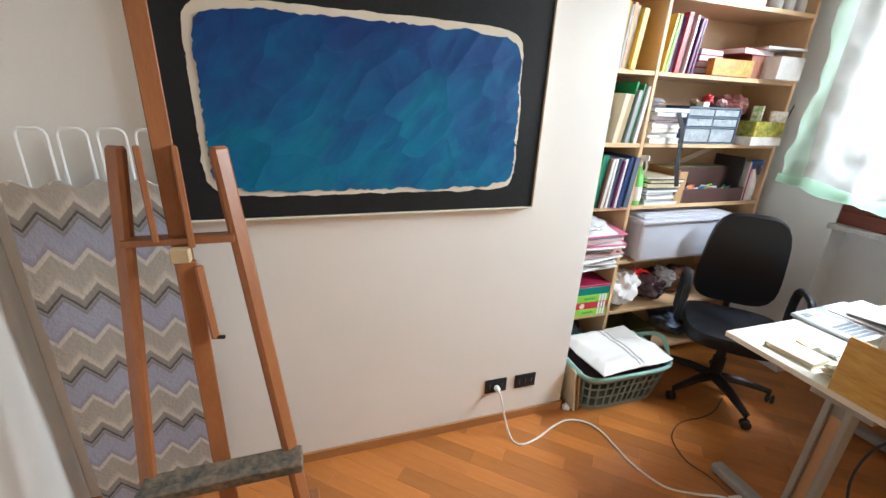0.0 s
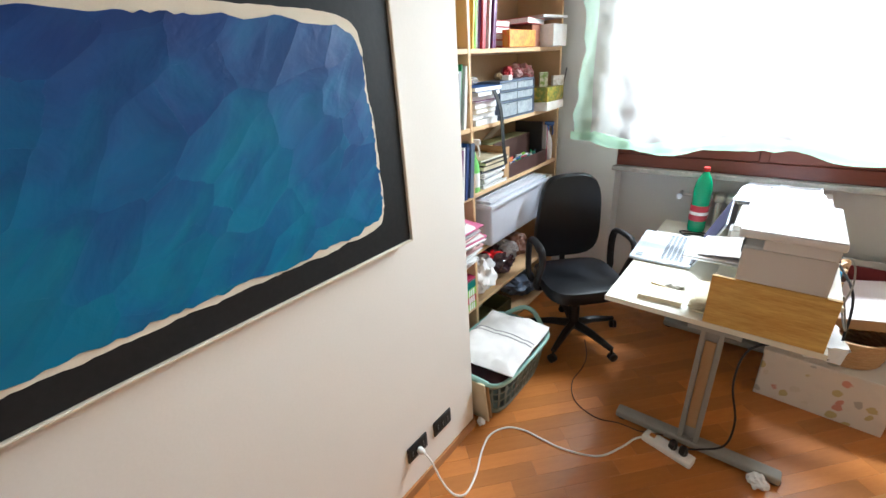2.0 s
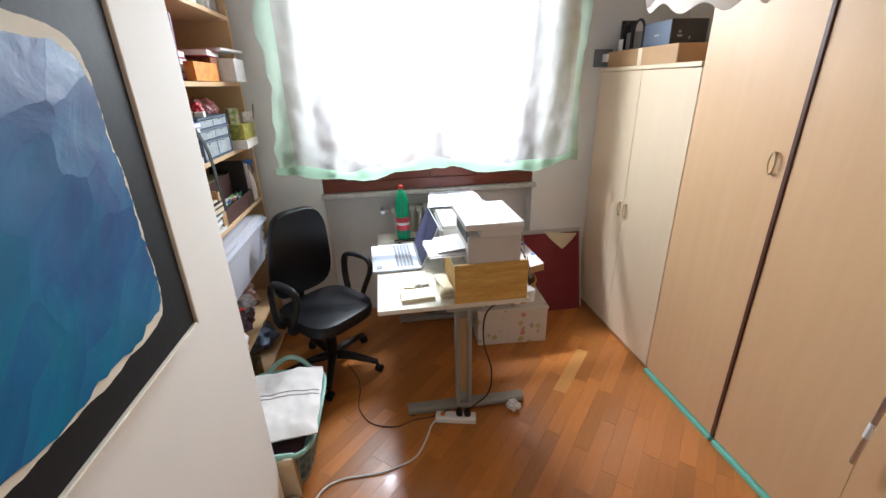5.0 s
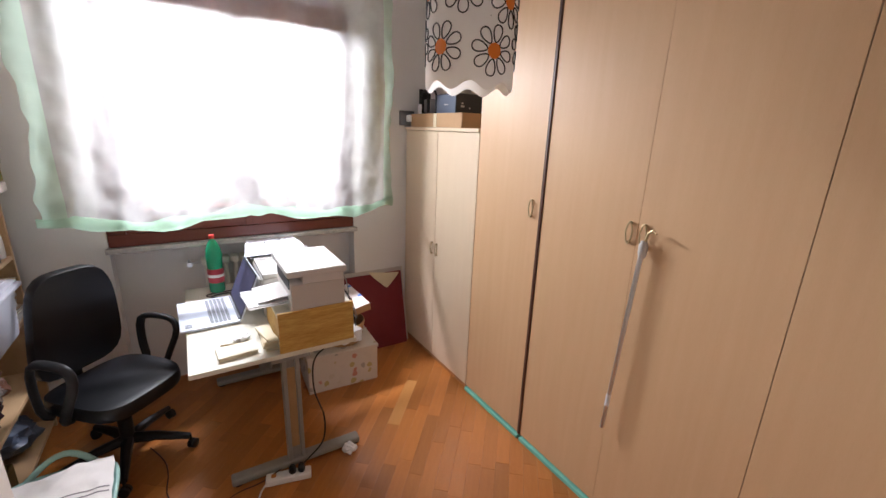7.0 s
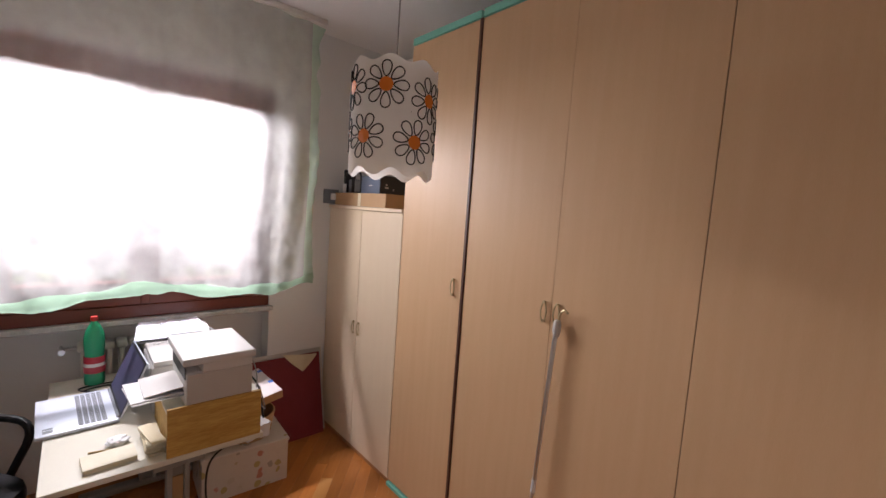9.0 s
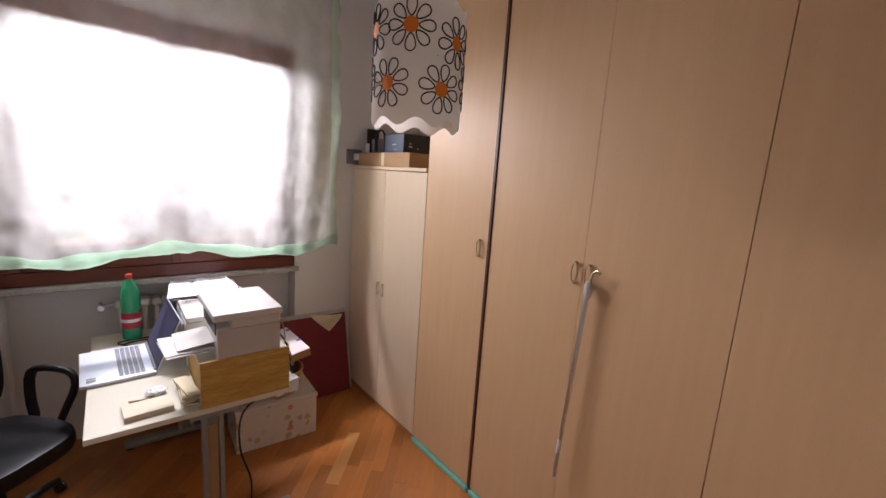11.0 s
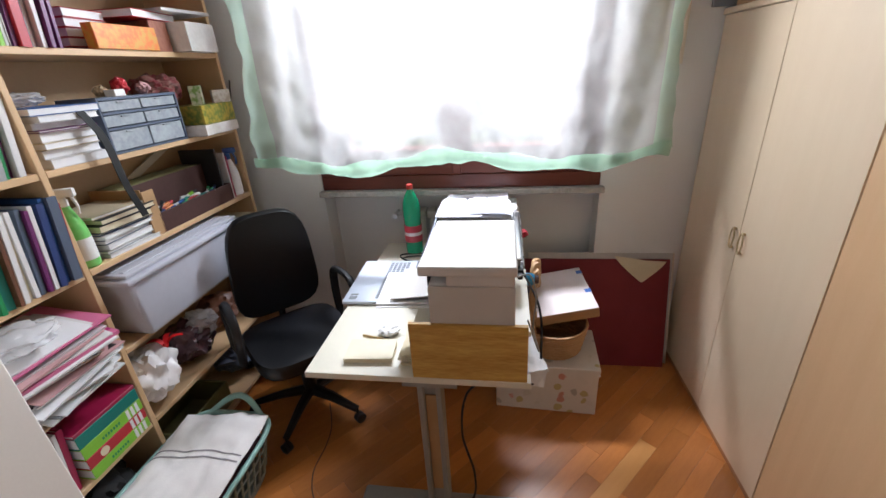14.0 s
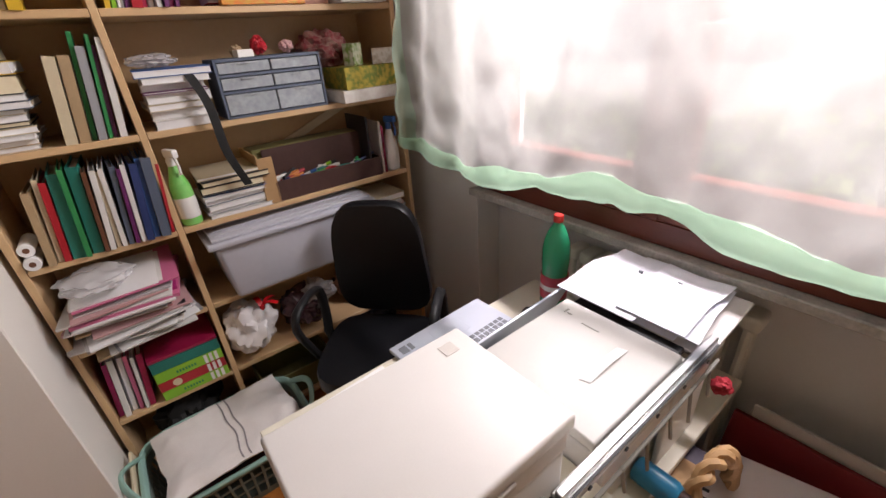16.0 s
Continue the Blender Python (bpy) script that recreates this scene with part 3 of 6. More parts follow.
PY0, PY1, PZ0, PZ1 = -1.70, -0.345, 1.181, 2.0
def painting():
    p = thing("painting", "large abstract painting of a ragged blue field on black", "painting", (0, 0, 0))
    part("canvas", bx(0.003, 0.026, PY0 + 0.008, PY1 - 0.008, PZ0 + 0.008, PZ1 - 0.008, 0.001), M["black_paint"], p)
    def up(pts, x0, x1):
        bm = slab(pts, 0, x1 - x0)
        return moved(bm, Matrix(((0, 0, 1, x0), (1, 0, 0, 0), (0, 1, 0, 0), (0, 0, 0, 1))))
    part("bare_canvas", up(outline(-1.588, -0.453, 1.266, 1.866, 11, 0.004, 2), 0.0262, 0.0278), M["canvas"], p, "ragged strip of raw cream canvas")
    part("blue_field", up(outline(-1.566, -0.462, 1.282, 1.842, 10, 0.009, 8), 0.028, 0.031), blue_paint(), p, "thick blue paint laid with a knife")
    fr = join(bx(0.003, 0.034, PY0, PY0 + 0.007, PZ0, PZ1), bx(0.003, 0.034, PY1 - 0.007, PY1, PZ0, PZ1), bx(0.003, 0.034, PY0 + 0.0072, PY1 - 0.0072, PZ0, PZ0 + 0.007), bx(0.003, 0.034, PY0 + 0.0072, PY1 - 0.0072, PZ1 - 0.007, PZ1))
    part("frame", fr, M["canvas"], p, "thin cream wooden edge frame")


painting()

# ---- desk and what stands on it ----
DX0, DX1, DY0, DY1, DZ = 0.455, 1.235, 0.445, 1.60, 0.705


def desk():
    d = thing("desk", "cream laminate desk on grey steel T-shaped legs", "desk")
    part("top", bx(DX0, DX1, DY0, DY1, DZ - 0.024, DZ, 0.002), M["desk"], d)
    for y in (0.49, 1.47):
        leg = part("leg", join(bx(0.85, 0.87, y - 0.03, y + 0.03, 0.05, 0.68, 0.002), bx(0.915, 0.935, y - 0.03, y + 0.03, 0.05, 0.68, 0.002), bx(0.868, 0.917, y - 0.005, y + 0.025, 0.05, 0.68, 0.001), bx(0.80, 0.99, y - 0.035, y + 0.035, 0.655, 0.68, 0.002)), M["steel_grey"], d)
        part("slot_cover", bx(0.872, 0.913, y - 0.012, y - 0.0055, 0.12, 0.60, 0.002), M["card"], leg, "brown strip in the leg's slot")
        foot = part("foot", bx(0.57, 1.245, y - 0.032, y + 0.032, 0.012, 0.05, 0.01, 3), M["steel_grey"], d, smooth=True)
        for x in (0.60, 1.225):
            part("glide", moved(lathe([(0.022, 0.0), (0.026, 0.004), (0.026, 0.012)], 14), pose(x, y, 0)), M["black"], foot)
    part("crossbar", bx(0.87, 0.91, 0.53, 1.43, 0.62, 0.66, 0.002), M["steel_grey"], d)


desk()


def riser():
    r = thing("desk_riser", "low wooden riser with a yellow plywood front on the desk", "riser")
    part("front", bx(0.846, 1.222, 0.447, 0.463, DZ, 0.918, 0.0015), M["ply"], r, "yellowed plywood board with knots")
    part("top", bx(0.852, 1.232, 0.464, 0.90, 0.872, 0.89, 0.0015), M["desk"], r)
    part("leg", bx(0.856, 0.872, 0.50, 0.88, DZ, 0.871, 0.0015), M["ply"], r)
    part("back", bx(0.874, 1.215, 0.872, 0.886, DZ, 0.871, 0.0015), M["ply"], r)


riser()


def printer():
    p = thing("printer", "white multifunction printer with a grey lid on the riser", "printer")
    x0, x1, y0, y1, z0, z1 = 0.905, 1.180, 0.425, 0.82, 0.891, 1.13
    part("body", join(bx(x0 + 0.012, x1, y0 + 0.04, y1 - 0.01, z0, z1 - 0.075, 0.012, 3), bx(x0 + 0.07, x1, y0 + 0.03, y1 - 0.008, z1 - 0.08, z1 - 0.034, 0.004)), M["printer"], p, smooth=True)
    part("front_panel", bx(x0 + 0.012, x1 + 0.002, y0 + 0.032, y0 + 0.04, z0 + 0.004, z1 - 0.08, 0.003), M["printer_side"], p, smooth=True)
    lid = part("lid", bx(x0 - 0.008, x1 + 0.006, y0, y1, z1 - 0.032, z1, 0.007, 3), M["printer"], p, "flat pale grey scanner lid", smooth=True)
    part("badge", bx(x0 + 0.02, x0 + 0.05, y1 - 0.07, y1 - 0.04, z1 + 0.0003, z1 + 0.001, 0), M["printer_side"], lid)
    part("slot", bx(x0 + 0.008, x0 + 0.012, y0 + 0.06, y1 - 0.05, z1 - 0.11, z1 - 0.06, 0), M["black"], p, "dark paper exit")
    part("output_tray", sheet(lambda u, v: Vector((x0 + 0.03 - 0.16 * u, y0 + 0.10 + 0.22 * v, z1 - 0.15 - 0.018 * u)), 4, 4, 0.004), M["printer_side"], p)
    part("hinge", bx(x1 - 0.02, x1 + 0.008, y0 + 0.16, y0 + 0.26, z1 - 0.045, z1 - 0.033, 0.002), M["printer_side"], p)


printer()


def paper_stack(name, label, x, y, z, w, d, n, rz=0.0, m="paper", seed=1, jitter=0.012, category="papers"):
    """Loose sheets lying askew on one another."""
    rnd = random.Random(seed)
    s = thing(name, label, category, (x, y, z), rz)
    h = 0
    for k in range(n):
        t = rnd.uniform(0.002, 0.006)
        ph, am = rnd.uniform(0, 6), rnd.uniform(0, 0.003)
        bm = sheet(lambda u, v: Vector(((u - 0.5) * w, (v - 0.5) * d, 0.001 + am * (1 + math.sin(u * 4 + ph + v * 3)))), 5, 5, t)
        ob = part("sheet", bm, M[m], s)
        ob.matrix_basis = pose(rnd.uniform(-jitter, jitter), rnd.uniform(-jitter, jitter), h, 0, 0, rnd.uniform(-7, 7))
        h += t + am * 2 + 0.0012
    return s


paper_stack("printed_pages", "white printed sheets on the printer's tray beside the laptop", 0.83, 0.62, 0.945, 0.20, 0.22, 2, 6, seed=4)
paper_stack("paper_pile", "pile of worn papers under the printer on the desk", 0.812, 0.62, DZ, 0.055, 0.22, 6, 4, "cream_paper", 9, 0.006)


def second_printer():
    p = thing("scanner_printer", "white flatbed printer with papers in its rear tray", "printer")
    x0, x1, y0, y1 = 0.85, 1.18, 0.905, 1.29
    part("body", bx(x0, x1, y0, y1, DZ, 0.945, 0.01, 3), M["printer"], p, smooth=True)
    lid = part("lid", bx(x0 + 0.004, x1 - 0.004, y0 + 0.002, y1 - 0.035, 0.946, 0.972, 0.006, 3), M["printer"], p, smooth=True)
    part("logo", bx(0.888, 0.894, 1.195, 1.215, 0.9722, 0.973, 0), M["steel_grey"], lid)
    part("logo", bx(0.898, 0.912, 1.195, 1.201, 0.9722, 0.973, 0), M["steel_grey"], lid)
    part("lettering", bx(0.95, 1.0, 1.185, 1.189, 0.9722, 0.973, 0), M["steel_grey"], lid)
    part("feed_slot", bx(x0 + 0.02, x1 - 0.02, y1 - 0.032, y1 + 0.012, 0.945, 0.962, 0.002), M["black"], p, "black paper feed slot")
    part("rear_tray", moved(bx(x0 - 0.01, x1 + 0.03, 0, 0.265, -0.012, -0.004, 0.002), pose(0, y1 + 0.002, 0.966, 6, 0, 0)), M["printer"], p)
    part("button_panel", bx(x0 - 0.012, x0 + 0.001, y0 + 0.05, y0 + 0.14, 0.86, 0.93, 0.004), M["printer"], p)


second_printer()
# white paper with the bluish cast of skylight put into its colour
SKYLIT_PAPER = surf("skylight_tinted_paper", (0.74, 0.77, 0.84), (0.68, 0.71, 0.80), 0.7, 7, 0.1, 80)
M["skylit_paper"] = SKYLIT_PAPER
def tray_papers():
    """Sheets heaped on the rear tray: flat at the back, bent down over the feed slot."""
    t = thing("tray_papers", "white printed sheets with skylight's bluish tint in their colour, drooping over the printer's rear tray", "papers")
    for k, (x0, x1, ya, yb, skew) in enumerate(((0.835, 1.15, 1.285, 1.55, 0.03), (0.93, 1.175, 1.30, 1.555, -0.02), (0.83, 1.06, 1.27, 1.545, 0.045), (0.985, 1.16, 1.29, 1.55, 0.01))):
        def leaf(u, v, k=k, x0=x0, x1=x1, ya=ya, yb=yb, skew=skew):
            y = ya + (yb - ya) * v
            z = 0.974 + 0.105 * (y - 1.29) + 0.006 * k + 0.022 * math.exp(-((y - 1.40) / 0.07) ** 2)
            z += 0.006 * math.sin(u * 3.5 + k) * v
            return Vector((x0 + (x1 - x0) * u + skew * (v - 0.5), y, z))
        part("sheet", sheet(leaf, 10, 18, 0.0016), SKYLIT_PAPER, t, smooth=True)
    for k, (x, y) in enumerate(((0.95, 1.45), (1.05, 1.47), (1.0, 1.40))):
        part("mark", bx(x, x + 0.012, y, y + 0.004, 1.0, 1.0 + 0.022 - 0.004 * k, 0), M["key"], t)


tray_papers()
solo("paper_strip", sheet(lambda u, v: Vector((0.025 * (v - 0.5) + 0.05 * u, 0.14 * (u - 0.5), 0.006 * math.sin(u * 3.1))), 8, 2, 0.0008), M["paper"], "torn strip of white paper on the printer lid", "paper", (1.05, 1.09, 0.974), 20)


def trimmer():
    t = thing("paper_trimmer", "aluminium rail paper trimmer standing on edge beside the printer", "paper trimmer")
    part("base", bx(1.192, 1.206, 1.16, 1.34, DZ, 0.965, 0.002), M["white"], t)
    part("panel", bx(1.192, 1.203, 0.91, 1.158, 0.86, 0.965, 0.002), M["white"], t)
    part("rail", join(bx(1.184, 1.218, 0.77, 1.345, 0.968, 0.982, 0.003), bx(1.192, 1.208, 0.77, 1.345, 0.982, 0.996, 0.002)), M["alu"], t)
    part("groove", bx(1.211, 1.216, 0.78, 1.335, 0.9822, 0.9832, 0), M["black"], t)
    part("lower_rail", tube([(1.222, 0.85, 0.925), (1.222, 1.33, 0.945)], 0.0045, 8), M["steel_grey"], t, smooth=True)
    part("end_stop", join(bx(1.188, 1.216, 0.70, 0.768, 0.966, 0.986, 0.005, 2), bx(1.194, 1.212, 0.672, 0.702, 0.960, 0.976, 0.004, 2)), M["black"], t, "black plastic end with clamp", smooth=True)
    part("clamp", join(tube([(1.20, 0.735, 0.984), (1.20, 0.735, 1.012)], 0.005, 8), bx(1.19, 1.21, 0.728, 0.742, 1.006, 1.014, 0.002)), M["steel_grey"], t)
    for k in range(5):
        y = 0.93 + k * 0.09
        part("strut", tube([(1.222, y, 0.935), (1.228, y + 0.02, 0.85 - 0.02 * (k % 2))], 0.004, 6), M["steel_grey"], t)
    for k in range(5):
        part("screw", moved(lathe([(0.005, 0), (0.005, 0.003)], 10), pose(1.218, 0.83 + 0.11 * k, 0.975, 0, 90, 0)), M["black"], t)


trimmer()


def laptop():
    l = thing("laptop", "open silver laptop with dark keys on the desk", "laptop", (0.42, 1.097, DZ), 2.4)
    part("base", bx(0, 0.293, -0.21, 0.21, 0.003, 0.02, 0.005, 2), M["laptop"], l, smooth=True)
    key = mesh_of("key", bx(-0.0088, 0.0088, -0.0092, 0.0092, 0, 0.0018, 0.001), M["key"])
    for r in range(5):
        for c in range(16):
            ob = new("key", key)
            ob.parent = l
            ob.matrix_basis = pose(0.155 + r * 0.0215, -0.175 + c * 0.0232, 0.02)
    part("touchpad", bx(0.03, 0.115, -0.06, 0.065, 0.0198, 0.0206, 0), M["laptop"], l)
    part("sticker", bx(0.025, 0.06, -0.19, -0.162, 0.0199, 0.0206, 0), M["key"], l, "small grey sticker")
    part("sticker", bx(0.025, 0.06, -0.155, -0.14, 0.0199, 0.0206, 0), M["key"], l, "small grey sticker")
    part("hinge", tube([(0.29, -0.19, 0.02), (0.29, 0.19, 0.02)], 0.008, 8), M["key"], l, smooth=True)
    lean = pose(0.293, 0, 0.022, 0, 23, 0)
    s = part("screen", moved(bx(0, 0.008, -0.21, 0.21, 0.0, 0.27, 0.003, 2), lean), M["laptop"], l, "slim silver screen tilted back", smooth=True)
    part("bezel", moved(bx(-0.0012, -0.0002, -0.207, 0.207, 0.004, 0.267, 0), lean), M["black"], s)
    part("display", moved(bx(-0.0024, -0.0014, -0.197, 0.197, 0.02, 0.255, 0), lean), surf("dim_display", (0.055, 0.055, 0.11), (0.07, 0.07, 0.13), 0.55, 3, 0, spec=0.25), s, "dim violet-blue display")


laptop()


def notebook():
    n = thing("notebook", "small cream notebook closed on the desk", "notebook", (0.665, 0.565, DZ), 4)
    part("cover", join(bx(-0.088, 0.088, -0.058, 0.058, 0, 0.002, 0.0006), bx(-0.088, 0.088, -0.058, 0.058, 0.018, 0.020, 0.0006), bx(-0.088, -0.086, -0.058, 0.058, 0.002, 0.018, 0)), surf("notebook_cover", (0.74, 0.68, 0.52), (0.66, 0.60, 0.44), 0.55, 12, 0.1), n)
    part("page_block", bx(-0.084, 0.085, -0.055, 0.055, 0.0022, 0.0178, 0.0005), M["cream_paper"], n)


notebook()
solo("pen", tube([(0.60, 0.667, 0.7095), (0.655, 0.655, 0.7095), (0.71, 0.643, 0.7095), (0.722, 0.640, 0.7095)], [0.004, 0.0042, 0.004, 0.001], 8), surf("amber_pen", (0.48, 0.33, 0.13), rough=0.3), "slim amber pen lying on the desk", "pen", smooth=True)


def tissue(name, label, loc, r, seed, m, squash=0.5, category="tissue"):
    bm = bmesh.new()
    bmesh.ops.create_icosphere(bm, subdivisions=4, radius=r)
    for v in bm.verts:
        d = v.co.normalized()
        k = 1 + 0.35 * noise.noise(d * 2.2 + Vector((seed, 0, 0))) + 0.16 * noise.noise(d * 6 + Vector((0, seed, 0)))
        v.co = d * r * k
        v.co.z *= squash
    lo = min(v.co.z for v in bm.verts)
    for v in bm.verts:
        v.co.z -= lo
    return solo(name, bm, m, label, category, loc, smooth=True)


tissue("tissue", "crumpled white tissue lying on the desk", (0.70, 0.69, DZ), 0.04, 3, M["paper"], 0.35)


def bottle():
    b = thing("water_bottle", "green plastic bottle with red cap and red label", "bottle", (0.645, 1.475, DZ))
    green = clear_mat("green_bottle_plastic", (0.02, 0.46, 0.22), 0.08, 0.74)
    part("body", lathe([(0.034, 0.0), (0.046, 0.008), (0.048, 0.03), (0.046, 0.10), (0.048, 0.13), (0.046, 0.18), (0.049, 0.22), (0.049, 0.265), (0.043, 0.30), (0.030, 0.335), (0.016, 0.36), (0.014, 0.372)], 28), green, b, smooth=True)
    part("label", lathe([(0.0487, 0.075), (0.0492, 0.078), (0.0492, 0.165), (0.0487, 0.168)], 28), surf("red_label", (0.48, 0.035, 0.05), (0.36, 0.02, 0.04), 0.4, 30, 0), b, "red paper label", smooth=True)
    part("label_band", lathe([(0.0494, 0.112), (0.0497, 0.113), (0.0497, 0.130), (0.0494, 0.131)], 28), M["white"], b)
    part("cap", lathe([(0.0165, 0.368), (0.017, 0.372), (0.017, 0.388), (0.015, 0.392)], 20), surf("red_cap", (0.55, 0.03, 0.02), rough=0.4), b, "red screw cap", smooth=True)


bottle()


def cable(name, label, pts, r, m, group=""):
    """A flexible lead through the given points, smoothed."""
    P = [Vector(p) for p in pts]
    out = []
    for i in range(len(P) - 1):
        a, b, c, d = P[max(i - 1, 0)], P[i], P[i + 1], P[min(i + 2, len(P) - 1)]
        for k in range(8):
            t = k / 8
            out.append(0.5 * ((2 * b) + (c - a) * t + (2 * a - 5 * b + 4 * c - d) * t * t + (3 * b - 3 * c + d - a) * t ** 3))
    out.append(P[-1])
    return solo(name, tube(out, r, 8), m, label, "cable", smooth=True)


cable("laptop_cable", "tangle of thin black cable behind the laptop", [(0.66, 1.30, 0.71), (0.60, 1.38, 0.71), (0.70, 1.40, 0.712), (0.74, 1.33, 0.711), (0.62, 1.34, 0.716), (0.58, 1.42, 0.711), (0.72, 1.44, 0.711), (0.80, 1.40, 0.712)], 0.004, M["black"])
cable("printer_cable", "grey lead looping down beside the printer", [(1.19, 0.60, 1.01), (1.235, 0.63, 1.0), (1.255, 0.62, 0.92), (1.245, 0.58, 0.83), (1.26, 0.50, 0.79), (1.22, 0.47, 0.93)], 0.003, M["steel_grey"])
cable("power_lead", "black power lead hanging from the desk to the floor", [(1.22, 0.80, 0.92), (1.27, 0.66, 0.86), (1.275, 0.58, 0.74), (1.25, 0.50, 0.66), (1.12, 0.52, 0.655), (1.02, 0.50, 0.60), (1.0, 0.46, 0.45), (1.04, 0.44, 0.28), (1.03, 0.45, 0.12), (0.95, 0.44, 0.05), (0.905, 0.40, 0.06)], 0.0045, M["black"])
cable("floor_lead", "thin brown lead curling over the floor", [(0.20, 1.0, 0.004), (0.27, 0.85, 0.004), (0.29, 0.73, 0.004), (0.29, 0.58, 0.004), (0.36, 0.45, 0.004), (0.49, 0.40, 0.004), (0.60, 0.43, 0.004), (0.70, 0.43, 0.012), (0.80, 0.42, 0.06)], 0.003, surf("brown_lead", (0.06, 0.025, 0.015), rough=0.5))
cable("extension_lead", "white extension lead plugged into the wall socket", [(0.045, -0.417, 0.231), (0.075, -0.41, 0.19), (0.10, -0.39, 0.08), (0.145, -0.372, 0.007), (0.19, -0.34, 0.006), (0.175, -0.24, 0.006), (0.125, -0.11, 0.006), (0.108, -0.01, 0.006), (0.15, 0.075, 0.006), (0.23, 0.112, 0.006), (0.33, 0.115, 0.006), (0.44, 0.122, 0.006), (0.58, 0.175, 0.006), (0.65, 0.28, 0.006), (0.69, 0.37, 0.008), (0.725, 0.40, 0.02)], 0.0048, M["white"])


def power_strip():
    p = thing("power_strip", "white multi-socket power strip with black plugs on the floor", "power strip", (0.83, 0.395, 0), -13)
    part("body", bx(-0.112, 0.112, -0.03, 0.03, 0.0, 0.038, 0.008, 3), M["white"], p, smooth=True)
    part("switch", bx(-0.085, -0.06, -0.012, 0.012, 0.038, 0.043, 0.002), surf("amber_switch", (0.55, 0.20, 0.04), rough=0.3), p, "amber rocker switch")
    for k, y in enumerate((-0.025, 0.02, 0.065)):
        s = part("socket", moved(lathe([(0.018, 0), (0.018, 0.003), (0.014, 0.003), (0.014, 0.001)], 16), pose(y, 0, 0.038)), M["white"], p)
        if k:
            part("plug", join(moved(lathe([(0.017, 0), (0.019, 0.01), (0.017, 0.035), (0.008, 0.045)], 14), pose(y, 0, 0.04)), bx(y - 0.012, y + 0.012, -0.03, 0.0, 0.055, 0.08, 0.004)), M["black"], p, "black plug", smooth=True)


power_strip()
tissue("crumpled_tissue", "crumpled white tissue beside the desk's foot", (1.17, 0.42, 0), 0.035, 8, M["paper"], 0.8)


def socket(y, plugged=False):
    s = thing("wall_socket", "black wall socket plate" + (" with a white plug in it" if plugged else " with empty outlets"), "wall socket", (0, y, 0.236), group="sockets under the painting")
    part("plate", bx(0.0005, 0.009, -0.06, 0.06, -0.04, 0.04, 0.003, 2), M["black"], s, smooth=True)
    for k in (-1, 0, 1):
        f = part("outlet", bx(0.009, 0.0105, k * 0.034 - 0.0145, k * 0.034 + 0.0145, -0.023, 0.023, 0.001), M["black_soft"], s)
        if not (plugged and k == 0):
            for j in (-0.011, 0, 0.011):
                part("hole", moved(lathe([(0.0025, 0), (0.0025, 0.0006)], 8), pose(0.0106, k * 0.034, j, 0, 90, 0)), M["steel_grey"], f)
    if plugged:
        part("plug", join(moved(lathe([(0.013, 0), (0.016, 0.006), (0.014, 0.024), (0.006, 0.034)], 14), pose(0.0108, 0.0, -0.005, 0, 90, 0))), M["white"], s, "white plug", smooth=True)


socket(-0.417, True)
socket(-0.248)


